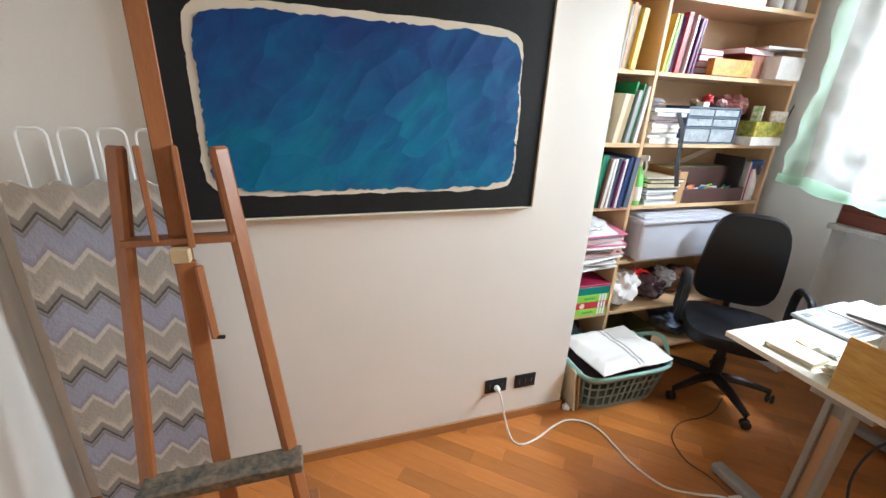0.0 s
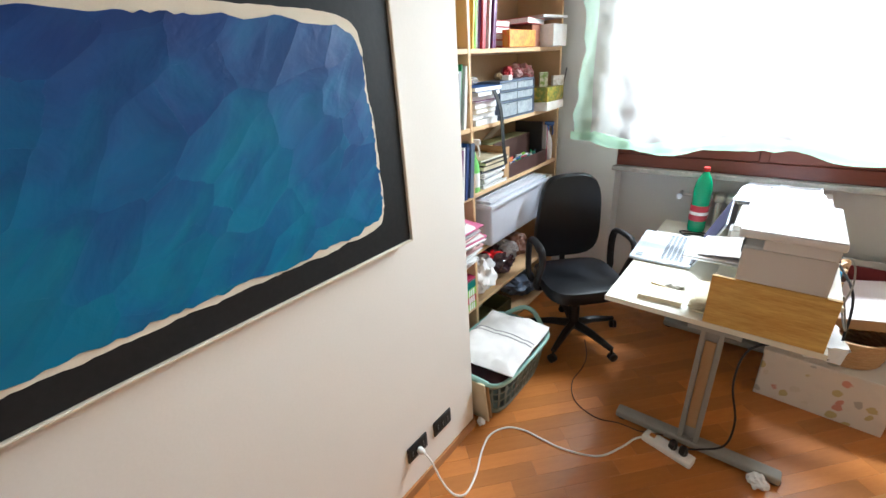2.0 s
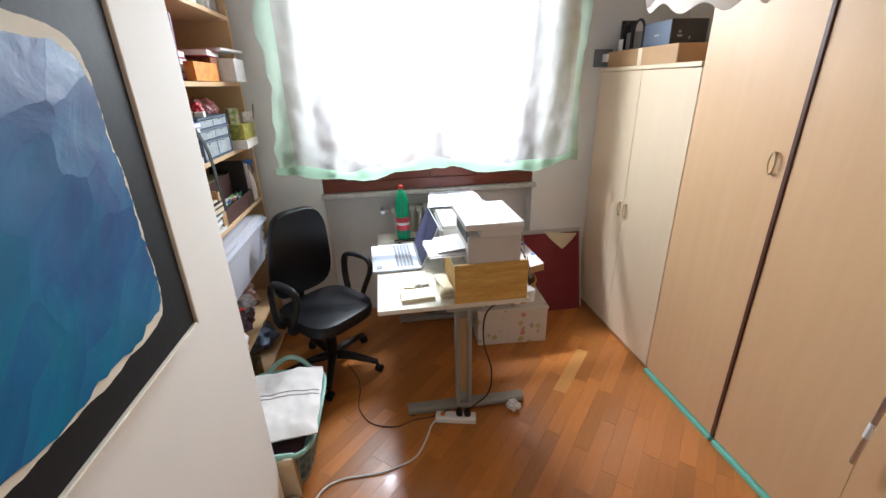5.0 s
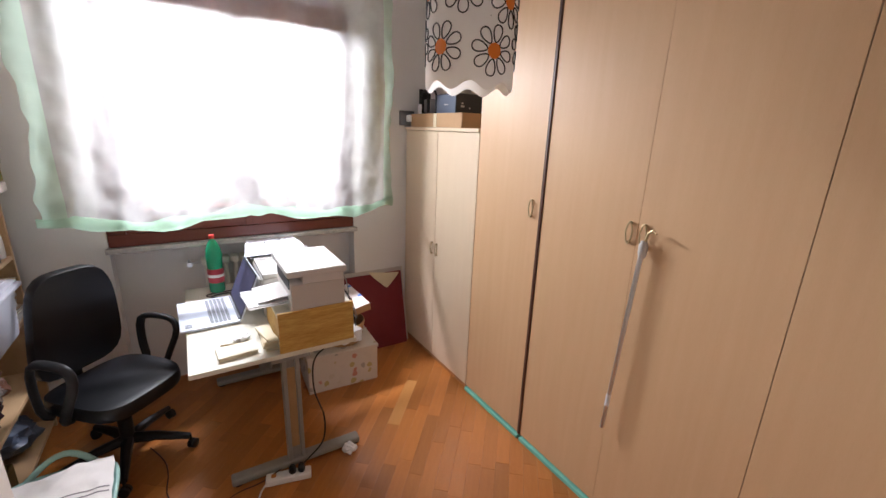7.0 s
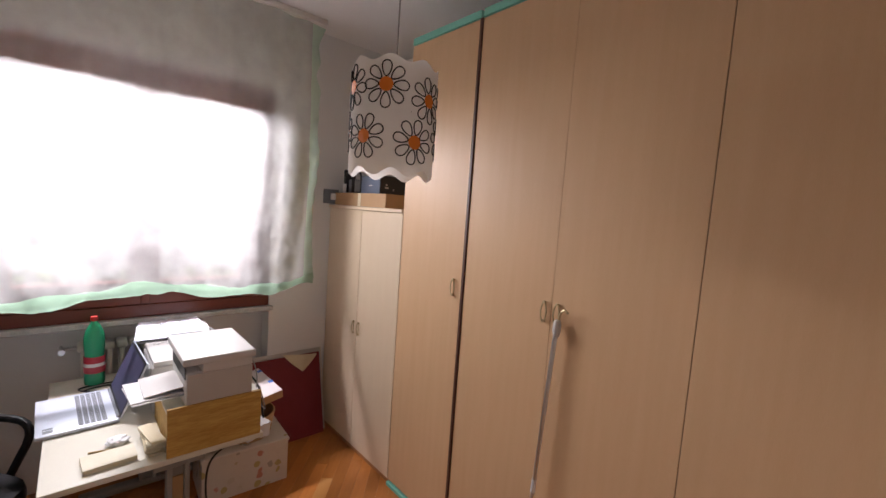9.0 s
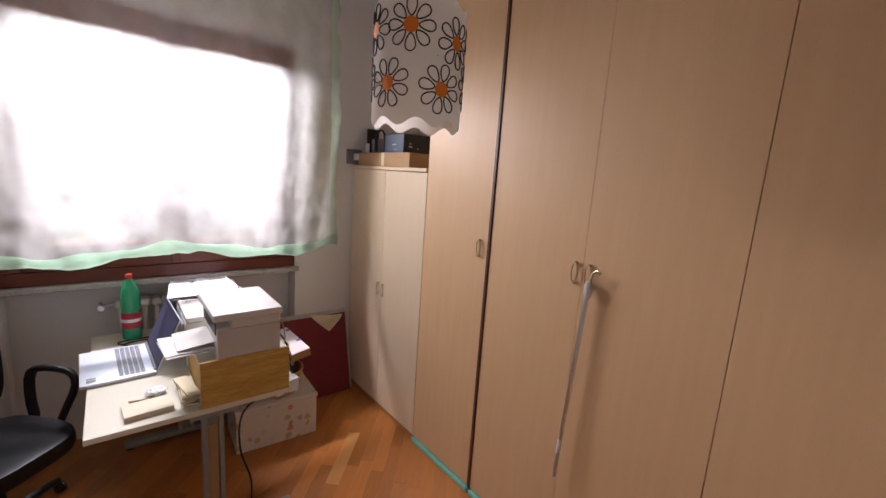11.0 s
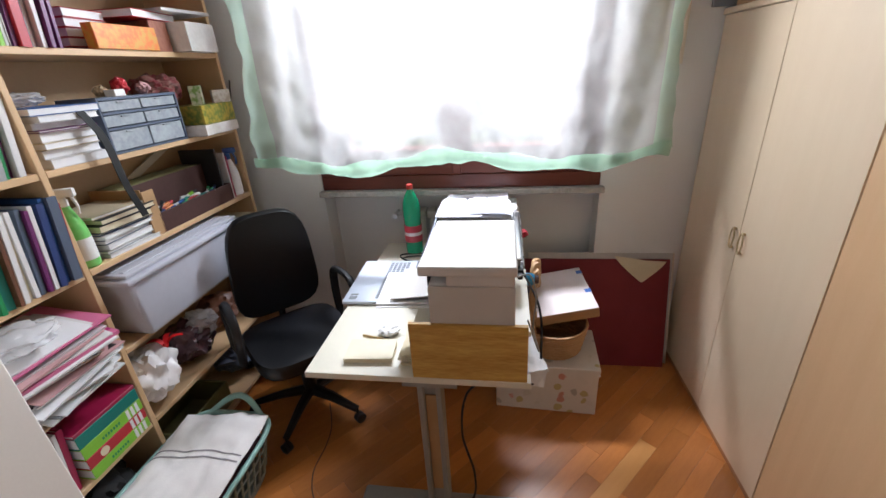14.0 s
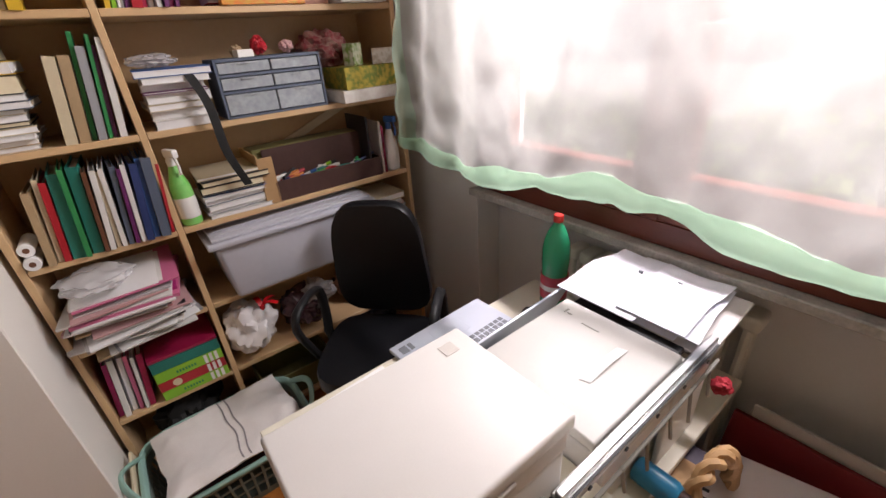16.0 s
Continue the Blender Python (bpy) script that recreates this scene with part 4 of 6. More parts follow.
# ---- office chair ----
def office_chair():
    c = thing("office_chair", "black leatherette office swivel chair with loop armrests", "chair", (0.115, 0.995, 0), -45)
    def cushion(w, d, h, z, taper=0.0, bow=0.0):
        bm = bmesh.new()
        n, k = 40, 7
        rings = []
        for j in range(k + 1):
            a = math.pi * (j / k - 0.5)
            s = 0.94 + 0.06 * math.cos(a) ** 0.5 if j not in (0, k) else 0.86
            ring = []
            for i in range(n):
                t = i * math.tau / n
                ct, st = math.cos(t), math.sin(t)
                r = (abs(ct) ** 4 + abs(st) ** 4) ** -0.25
                x, y = d / 2 * r * ct * s, w / 2 * r * st * s
                y *= 1 - taper * (x / d + 0.5)
                ring.append(bm.verts.new((x, y, z + h / 2 * math.sin(a) * 1.0 - bow * (x / d) ** 2 * 4)))
            rings.append(ring)
        for a, b in zip(rings, rings[1:]):
            for i in range(n):
                bm.faces.new((a[i], a[(i + 1) % n], b[(i + 1) % n], b[i]))
        bm.faces.new(rings[0][::-1])
        top = bm.faces.new(rings[-1])
        return bm
    part("seat", cushion(0.49, 0.48, 0.08, 0.445, 0.04, 0.012), M["leather"], c, "rounded black leatherette seat", smooth=True)
    part("seat_pan", bx(-0.17, 0.17, -0.19, 0.19, 0.385, 0.405, 0.01, 2), M["black"], c)
    back = moved(cushion(0.46, 0.57, 0.06, 0, 0.20, 0.0), pose(-0.205, 0, 0.785, 0, -84, 0))
    for v in back.verts:
        v.co.x += 0.35 * (v.co.y ** 2) - 0.18 * (v.co.z - 0.785) ** 2
    part("backrest", back, M["leather"], c, "tall tapered black backrest", smooth=True)
    part("back_bracket", tube([(-0.08, 0, 0.39), (-0.20, 0, 0.385), (-0.25, 0, 0.42), (-0.255, 0, 0.56), (-0.25, 0, 0.66)], 0.018, 10), M["black"], c, smooth=True)
    for s in (-1, 1):
        y = s * 0.275
        loop = [(-0.10, y - s * 0.05, 0.40), (-0.11, y, 0.43), (-0.13, y, 0.55), (-0.12, y, 0.68), (-0.06, y, 0.72), (0.08, y, 0.725), (0.13, y, 0.70), (0.135, y, 0.64), (0.06, y, 0.50), (0.02, y, 0.42), (0.0, y - s * 0.05, 0.40)]
        sm = []
        for i in range(len(loop) - 1):
            a, b = Vector(loop[i]), Vector(loop[i + 1])
            sm += [a.lerp(b, 0.25), a.lerp(b, 0.75)]
        part("armrest", tube(sm, 0.017, 10, flat=1.3), M["black"], c, "black plastic loop armrest", smooth=True)
    part("gas_column", lathe([(0.034, 0.085), (0.034, 0.24), (0.026, 0.245), (0.026, 0.32), (0.018, 0.325), (0.018, 0.386)], 18), M["black"], c, smooth=True)
    for k in range(5):
        a = radians(27 + 72 * k)
        d = Vector((math.cos(a), math.sin(a), 0))
        part("base_arm", tube([d * 0.02 + Vector((0, 0, 0.11)), d * 0.14 + Vector((0, 0, 0.105)), d * 0.30 + Vector((0, 0, 0.075))], [0.032, 0.026, 0.018], 8, flat=0.9), M["black"], c, smooth=True)
        w = part("castor", join(moved(lathe([(0.018, -0.022), (0.026, -0.018), (0.026, -0.004), (0.01, -0.002), (0.01, 0.002), (0.026, 0.004), (0.026, 0.018), (0.018, 0.022)], 16), Matrix.Translation(d * 0.31 + Vector((0, 0, 0.0265))) @ pose(0, 0, 0, 90, 0, math.degrees(a) + 70))), M["black"], c, smooth=True)
        part("castor_stem", tube([d * 0.30 + Vector((0, 0, 0.04)), d * 0.30 + Vector((0, 0, 0.085))], 0.008, 8), M["black"], c)


office_chair()


# ---- laundry basket, towel and boards by the wall corner ----
def laundry_basket():
    b = thing("laundry_basket", "pale teal plastic laundry basket with lattice sides", "laundry basket", (-0.075, 0.36, 0), 0)
    def at(z, t, grow=0.0):
        w, d = 0.155 + 0.05 * z / 0.29 + grow, 0.25 + 0.055 * z / 0.29 + grow
        r = (abs(math.cos(t)) ** 5 + abs(math.sin(t)) ** 5) ** -0.2
        return Vector((w * r * math.cos(t), d * r * math.sin(t), z))
    N = 60
    part("base", slab([tuple(at(0, i * math.tau / N))[:2] for i in range(N)], 0.0, 0.006), M["basket_grey"], b)
    for z, h in ((0.006, 0.03), (0.095, 0.012), (0.155, 0.012), (0.205, 0.03)):
        def band(u, v, z=z, h=h):
            return at(z + h * v, u * math.tau)
        part("side_band", sheet(band, N, 1, 0.003), M["basket_grey"], b, smooth=True)
    for i in range(44):
        t = (i + 0.5) * math.tau / 44
        part("side_rib", tube([at(0.03, t, -0.001), at(0.21, t, -0.001)], 0.0055, 6), M["basket_grey"], b)
    part("rim", tube([at(0.245, i * math.tau / N, 0.008) for i in range(N)], 0.016, 8, True, 0.7), M["teal"], b, "pale teal rolled rim", smooth=True)
    for s in (-1, 1):
        pts = [Vector((-0.125 + 0.25 * k / 10, s * (0.30 + 0.055 * math.sin(math.pi * k / 10)), 0.25 + 0.06 * math.sin(math.pi * k / 10))) for k in range(11)]
        part("handle", tube(pts, 0.014, 8, flat=0.6), M["teal"], b, "pale teal carrying handle", smooth=True)
    part("inner_lining", sheet(lambda u, v: Vector(((u - 0.5) * 0.30, (v - 0.5) * 0.46, 0.20 + 0.02 * noise.noise((u * 5, v * 7, 2)))), 12, 16, 0.01), surf("dark_laundry", (0.10, 0.03, 0.035), (0.05, 0.03, 0.05), 0.9, 8, 0.3), b, "dark red and navy washing", smooth=True)


laundry_basket()


def towel():
    t = thing("towel", "white towel with two grey stripes lying over the laundry basket", "towel", (-0.06, 0.37, 0.262), 4)
    def top(u, v):
        x, y = (u - 0.5) * 0.37, (v - 0.5) * 0.50
        z = 0.055 + 0.018 * noise.noise((x * 7, y * 6, 4)) + 0.006 * noise.noise((x * 22, y * 18, 1))
        edge = max(abs(u - 0.5) * 2, abs(v - 0.5) * 2)
        z -= 0.05 * max(0, edge - 0.75) ** 1.5 * 4
        x += 0.05 * max(0, u - 0.8)
        return Vector((x + 0.01 * noise.noise((y * 9, 0, 5)), y + 0.012 * noise.noise((x * 9, 3, 5)), z))
    part("cloth", sheet(top, 44, 56, 0.014), M["towel"], t, smooth=True)
    for c in (0.50, 0.555):
        part("stripe", sheet(lambda u, v: top(0.02 + 0.96 * u, c + 0.012 * v) + Vector((0, 0, 0.002)), 44, 1, 0.0012), M["stripe"], t, "woven grey stripe", smooth=True)


towel()


def leaning_board(y, h, w, m, label, th=0.012):
    b = thing("leaning_board", label, "board", (0.055, y, 0), 0, group="boards by the wall corner")
    part("panel", moved(bx(-w, 0, 0, th, 0, h, 0.003), pose(0, 0, 0, 7, 0, 0)), m, b)


leaning_board(0.055, 0.27, 0.30, M["cream_paper"], "small cream board leaning beside the laundry basket")
leaning_board(0.083, 0.24, 0.27, M["card"], "small brown board leaning beside the laundry basket")
tissue("paper_ball", "small crumpled paper ball at the wall corner", (0.03, 0.022, 0), 0.02, 5, M["paper"], 0.9)


# ---- under and beside the window ----
def radiator():
    r = thing("radiator", "cream enamelled column radiator in the window recess", "radiator")
    for k in range(11):
        x = 0.60 + k * 0.06
        part("column", join(tube([(x, 1.65, 0.22), (x, 1.65, 0.86)], 0.013, 8), tube([(x, 1.70, 0.22), (x, 1.70, 0.86)], 0.013, 8), bx(x - 0.028, x + 0.028, 1.628, 1.722, 0.845, 0.895, 0.016, 3), bx(x - 0.028, x + 0.028, 1.628, 1.722, 0.18, 0.23, 0.016, 3)), M["radiator"], r, smooth=True)
    part("valve", join(tube([(0.575, 1.675, 0.865), (0.50, 1.675, 0.865), (0.50, 1.735, 0.865)], 0.011, 8), tube([(0.505, 1.675, 0.865), (0.505, 1.62, 0.865)], [0.012, 0.017], 10)), M["alu"], r, "chrome radiator valve", smooth=True)
    part("bracket", bx(0.70, 0.72, 1.71, 1.738, 0.5, 0.54, 0.001), M["radiator"], r)


radiator()


def red_board():
    b = thing("red_board", "large dark red board leaning under the window", "board", (1.245, 1.425, 0), 0, tilt=(-13, 0))
    part("panel", bx(0, 0.80, 0, 0.018, 0, 0.635, 0.002), M["red_board"], b)
    part("edge", bx(0.0, 0.80, 0.0182, 0.024, 0, 0.632, 0.001), M["strip"], b)
    w = thing("white_board", "pale board leaning behind the red one", "board", (1.28, 1.463, 0), 0, tilt=(-12, 0))
    part("panel", bx(0, 0.785, 0, 0.012, 0, 0.66, 0.002), M["printer_side"], w)
    part("edge", bx(0.785, 0.793, -0.002, 0.014, 0, 0.66, 0.001), M["canvas"], w)
    def flap(u, v):
        x = 1.75 + 0.27 * u
        tip = 1 - abs(u - 0.56) / (0.56 if u < 0.56 else 0.44)
        z = 0.642 - 0.03 * u - 0.135 * v * tip ** 0.8
        y = 1.425 + (z - 0.012) * 0.231 - 0.008 - 0.016 * math.sin(v * 2.6 + u * 2) * tip
        return Vector((x, y, z))
    solo("torn_paper", sheet(flap, 22, 10, 0.0015), M["cream_paper"], "curled cream paper draped over the red board", "paper", smooth=True)


red_board()


def floral_box():
    m, n, l, bs = nodes_of("leaf_printed_card")
    tc, vo, no = n.new("ShaderNodeTexCoord"), n.new("ShaderNodeTexVoronoi"), n.new("ShaderNodeTexNoise")
    vo.inputs["Scale"].default_value, vo.inputs["Randomness"].default_value = 17, 1.0
    no.inputs["Scale"].default_value, no.inputs["Detail"].default_value = 14, 4
    mv = n.new("ShaderNodeMix")
    mv.data_type = "VECTOR"
    mv.inputs["Factor"].default_value = 0.05
    l.new(tc.outputs["Object"], mv.inputs["A"])
    l.new(no.outputs["Color"], mv.inputs["B"])
    l.new(tc.outputs["Object"], no.inputs["Vector"])
    l.new(mv.outputs["Result"], vo.inputs["Vector"])
    rp = n.new("ShaderNodeValToRGB")
    rp.color_ramp.elements[0].position, rp.color_ramp.elements[0].color = 0.30, (1, 1, 1, 1)
    rp.color_ramp.elements[1].position, rp.color_ramp.elements[1].color = 0.36, (0, 0, 0, 1)
    l.new(vo.outputs["Distance"], rp.inputs[0])
    hue = n.new("ShaderNodeValToRGB")
    hue.color_ramp.interpolation = "CONSTANT"
    e = hue.color_ramp.elements
    e[0].color, e[1].color = (0.66, 0.62, 0.56, 1), (0.50, 0.42, 0.20, 1)
    e[1].position = 0.45
    for p_, c_ in ((0.62, (0.42, 0.40, 0.36, 1)), (0.76, (0.56, 0.26, 0.20, 1)), (0.86, (0.62, 0.58, 0.50, 1))):
        e.new(p_).color = c_
    sp = n.new("ShaderNodeSeparateXYZ")
    l.new(vo.outputs["Color"], sp.inputs[0])
    l.new(sp.outputs["X"], hue.inputs[0])
    mx = n.new("ShaderNodeMix")
    mx.data_type = "RGBA"
    mx.inputs["A"].default_value = (0.68, 0.64, 0.58, 1)
    l.new(rp.outputs[0], mx.inputs["Factor"])
    l.new(hue.outputs[0], mx.inputs["B"])
    l.new(mx.outputs["Result"], bs.inputs["Base Color"])
    bs.inputs["Roughness"].default_value = 0.6
    b = thing("storage_box", "white cardboard storage box printed with small leaves", "storage box", (1.10, 1.055, 0), -3)
    part("body", bx(0.006, 0.50, 0.004, 0.33, 0, 0.27, 0.003), m, b)
    part("lid", join(bx(0.0, 0.506, -0.002, 0.336, 0.262, 0.285, 0.003)), m, b)
    part("rope_handle", tube([(0.503, 0.10, 0.18), (0.525, 0.11, 0.16), (0.53, 0.16, 0.14), (0.525, 0.21, 0.16), (0.503, 0.22, 0.18)], 0.006, 8), M["white"], b, "white rope handle", smooth=True)


floral_box()


def wicker_basket():
    b = thing("wicker_basket", "round wicker basket with a twisted handle on the storage box", "basket", (1.40, 1.23, 0.286))
    for k in range(9):
        z = 0.008 + k * 0.0165
        r = 0.135 + 0.028 * z / 0.15
        pts = [((r + 0.004 * math.sin(i * 9.5 + k * math.pi)) * math.cos(i * math.tau / 48), (r + 0.004 * math.sin(i * 9.5 + k * math.pi)) * math.sin(i * math.tau / 48), z) for i in range(48)]
        part("weave", tube(pts, 0.0085, 6, True), M["wicker"], b, smooth=True)
    part("base", moved(lathe([(0.13, 0.0), (0.135, 0.006)], 32), pose(0, 0, 0)), M["wicker"], b)
    for j in range(2):
        pts = []
        for i in range(41):
            a = math.pi * i / 40
            c = Vector((-0.10 + 0.02 * math.cos(a), 0.02 + 0.14 * math.cos(a), 0.10 + 0.36 * math.sin(a)))
            t = i * 0.9 + j * math.pi
            pts.append(c + Vector((0.011 * math.cos(t), 0.005 * math.sin(t), 0.011 * math.sin(t))))
        part("handle_strand", tube(pts, 0.013, 7), M["wicker"], b, smooth=True)


wicker_basket()


def pale_carton():
    c = thing("carton", "flat white carton with blue tape tilted in the wicker basket", "carton", (1.30, 1.125, 0.457), 6, tilt=(6, -9))
    part("body", bx(0, 0.31, 0, 0.36, 0, 0.055, 0.003), M["card"], c)
    top = part("top", bx(0.001, 0.309, 0.001, 0.359, 0.0552, 0.058, 0.001), surf("pinkish_white_card", (0.70, 0.64, 0.62), (0.66, 0.60, 0.58), 0.6, 8, 0.1), c, "pinkish-white lid")
    blue = surf("blue_tape", (0.05, 0.16, 0.55), rough=0.5)
    for y in (0.13, 0.30):
        part("tape", bx(0.282, 0.3115, y, y + 0.028, 0.0582, 0.0592, 0), blue, c, "blue tape")
    for k in range(6):
        part("letter_bar", bx(0.012, 0.028, 0.07 + k * 0.026, 0.07 + k * 0.026 + 0.010, 0.0582, 0.0588, 0), M["black"], top)


pale_carton()


def basket_bits():
    dark = thing("dark_carton", "tall dark purple carton standing on the storage box", "carton", (1.245, 1.26, 0.286), 6)
    part("body", bx(-0.03, 0.03, -0.07, 0.08, 0, 0.36, 0.003), surf("dark_purple_card", (0.05, 0.03, 0.07), (0.03, 0.02, 0.04), 0.5, 9, 0.1), dark)
    part("flap", bx(-0.029, 0.029, -0.069, 0.02, 0.3602, 0.364, 0.001), M["card"], dark)
    can = thing("blue_can", "bright blue aerosol can lying among the papers", "can", (1.185, 1.10, DZ + 0.031), 0, tilt=(0, 90))
    part("body", lathe([(0.026, 0), (0.03, 0.004), (0.03, 0.085), (0.024, 0.098)], 18), surf("blue_metal", (0.02, 0.22, 0.45), (0.03, 0.30, 0.55), 0.3, 10, 0), can, smooth=True)
    part("cap", lathe([(0.02, 0.0985), (0.02, 0.115), (0.017, 0.118)], 16), M["card_dark"], can, smooth=True)
    roll = thing("paper_roll", "loose roll of cream paper beside the printer", "paper", (1.19, 0.69, DZ + 0.105), 72, tilt=(84, 0))
    part("sheet", tube([(0, 0, 0), (0, 0, -0.14)], 0.03, 20), M["cream_paper"], roll, smooth=True)
    pack = thing("paper_pack", "crumpled white paper packet beneath the riser", "packet", (1.205, 0.62, DZ + 0.0), 12)
    part("body", sheet(lambda u, v: Vector((0.13 * (u - 0.5) + 0.01 * noise.noise((u * 6, v * 6, 1)), 0.26 * (v - 0.5), 0.004 + 0.02 * abs(noise.noise((u * 5, v * 6, 3))))), 12, 16, 0.06), M["paper"], pack, smooth=True)


basket_bits()
tissue("red_cloth", "bright red cloth tucked by the trimmer", (1.24, 1.35, 0.84), 0.022, 12, surf("red_fabric", (0.36, 0.012, 0.025), rough=0.8), 0.9, "cloth")
tissue("dark_bag", "dark purple plastic bag behind the wicker basket", (1.30, 1.40, 0.29), 0.09, 21, surf("dark_plastic_bag", (0.03, 0.02, 0.04), (0.06, 0.04, 0.08), 0.3, 8, 0.3), 1.3, "bag")


# ---- easel and the blanket rack ----
def easel():
    e = thing("easel", "reddish beech studio easel with a paint-crusted tray", "easel", (0.0, 0, 0))
    part("left_post", bar((0.46, -1.82, 0.06), (0.27, -1.73, 1.466), 0.05, 0.032, 0.009), M["easel"], e)
    part("right_post", bar((0.46, -1.335, 0.06), (0.27, -1.495, 1.466), 0.05, 0.032, 0.009), M["easel"], e)
    part("mast", bar((0.40, -1.588, 0.10), (0.195, -1.648, 2.25), 0.05, 0.05, 0.003), M["easel"], e)
    part("inner_mast", bar((0.425, -1.585, 0.14), (0.335, -1.602, 1.16), 0.05, 0.022, 0.003), M["easel"], e)
    part("crossbar", bar((0.312, -1.75, 1.218), (0.312, -1.475, 1.218), 0.045, 0.02, 0.002), M["easel"], e)
    part("tray", bar((0.44, -1.80, 0.475), (0.44, -1.345, 0.475), 0.075, 0.05, 0.004), M["easel_tray"], e, "tray caked with old dark paint")
    part("tray_lip", bar((0.485, -1.80, 0.507), (0.485, -1.345, 0.507), 0.03, 0.012, 0.003), M["easel_tray"], e, "paint-crusted tray lip")
    part("foot_left", bar((0.66, -1.82, 0.03), (0.20, -1.82, 0.03), 0.05, 0.05, 0.004), M["easel"], e)
    part("foot_right", bar((0.66, -1.333, 0.03), (0.20, -1.333, 0.03), 0.05, 0.05, 0.004), M["easel"], e)
    part("foot_bar", bar((0.42, -1.795, 0.10), (0.42, -1.36, 0.10), 0.06, 0.03, 0.003), M["easel"], e)
    for y0, z0, z1 in ((-1.668, 1.22, 1.47), (-1.585, 1.20, 1.47)):
        part("clamp_cheek", bar((0.325, y0, z0), (0.30, y0 - 0.008, z1), 0.016, 0.05, 0.003), M["easel"], e)
    part("wedge", bx(0.335, 0.365, -1.632, -1.585, 1.165, 1.205, 0.003), surf("pale_worn_wood", (0.55, 0.42, 0.24), rough=0.6), e, "pale worn wooden wedge")
    part("slat", bar((0.375, -1.553, 0.93), (0.35, -1.571, 1.15), 0.02, 0.015, 0.002), M["easel"], e)
    part("bolt", tube([(0.375, -1.563, 0.935), (0.375, -1.528, 0.93)], 0.006, 8), M["black"], e)


easel()


def blanket_rack():
    r = thing("drying_rack", "white wire rack against the wall behind the blanket", "rack", (0.07, 0, 0))
    for k in range(4):
        y = -2.04 + k * 0.096
        part("wire_loop", tube([(0, y, 0.02), (-0.02, y, 1.465), (-0.018, y + 0.004, 1.478), (-0.015, y + 0.014, 1.486), (-0.015, y + 0.058, 1.486), (-0.018, y + 0.068, 1.478), (-0.02, y + 0.072, 1.465), (0, y + 0.072, 0.02)], 0.0045, 8), M["white"], r, smooth=True)
    m, n, l, bs = nodes_of("chevron_knit")
    tc, sp = n.new("ShaderNodeTexCoord"), n.new("ShaderNodeSeparateXYZ")
    l.new(tc.outputs["Object"], sp.inputs[0])
    def math_node(op, a, b=None, c=None):
        q = n.new("ShaderNodeMath")
        q.operation = op
        for i, v in enumerate((a, b, c)):
            if v is None:
                continue
            if isinstance(v, (int, float)):
                q.inputs[i].default_value = v
            else:
                l.new(v, q.inputs[i])
        return q.outputs[0]
    zig = math_node("PINGPONG", sp.outputs["Y"], 0.048)
    s = math_node("MULTIPLY_ADD", zig, 1.15, sp.outputs["Z"])
    nz = n.new("ShaderNodeTexNoise")
    nz.inputs["Scale"].default_value = 90
    l.new(tc.outputs["Object"], nz.inputs["Vector"])
    s = math_node("MULTIPLY_ADD", nz.outputs["Fac"], 0.008, s)
    f = math_node("FRACT", math_node("MULTIPLY", s, 1 / 0.265))
    rp = n.new("ShaderNodeValToRGB")
    rp.color_ramp.interpolation = "LINEAR"
    e = rp.color_ramp.elements
    e[0].position, e[0].color = 0.0, (0.42, 0.385, 0.335, 1)
    e[1].position, e[1].color = 1.0, (0.42, 0.385, 0.335, 1)
    for pos, col in ((0.24, (0.40, 0.365, 0.315)), (0.26, (0.60, 0.57, 0.51)), (0.31, (0.58, 0.55, 0.50)), (0.33, (0.30, 0.29, 0.34)), (0.42, (0.37, 0.375, 0.47)), (0.66, (0.35, 0.355, 0.45)), (0.68, (0.22, 0.21, 0.21)), (0.72, (0.32, 0.30, 0.28)), (0.74, (0.075, 0.075, 0.08)), (0.755, (0.075, 0.075, 0.08)), (0.78, (0.27, 0.25, 0.22)), (0.86, (0.30, 0.275, 0.24)), (0.88, (0.60, 0.56, 0.49)), (0.93, (0.56, 0.52, 0.45))):
        e.new(pos).color = (*col, 1)
    l.new(f, rp.inputs[0])
    l.new(rp.outputs[0], bs.inputs["Base Color"])
    bs.inputs["Roughness"].default_value = 0.95
    bp = n.new("ShaderNodeBump")
    bp.inputs["Strength"].default_value, bp.inputs["Distance"].default_value = 0.6, 0.004
    l.new(nz.outputs["Fac"], bp.inputs["Height"])
    l.new(bp.outputs[0], bs.inputs["Normal"])
    def cloth(u, v):
        y = -2.085 + 0.385 * u
        z = 0.05 + 1.285 * v + 0.012 * math.sin((u * 0.355) * math.tau / 0.096) * (v > 0.97)
        return Vector((0.105 + 0.006 * noise.noise((y * 6, z * 4, 2)) + 0.01 * (u - 0.5) ** 2, y, z))
    solo("chevron_blanket", sheet(cloth, 30, 70, 0.012), m, "lilac, beige and grey chevron knitted blanket hung by the wall", "blanket", smooth=True)


blanket_rack()


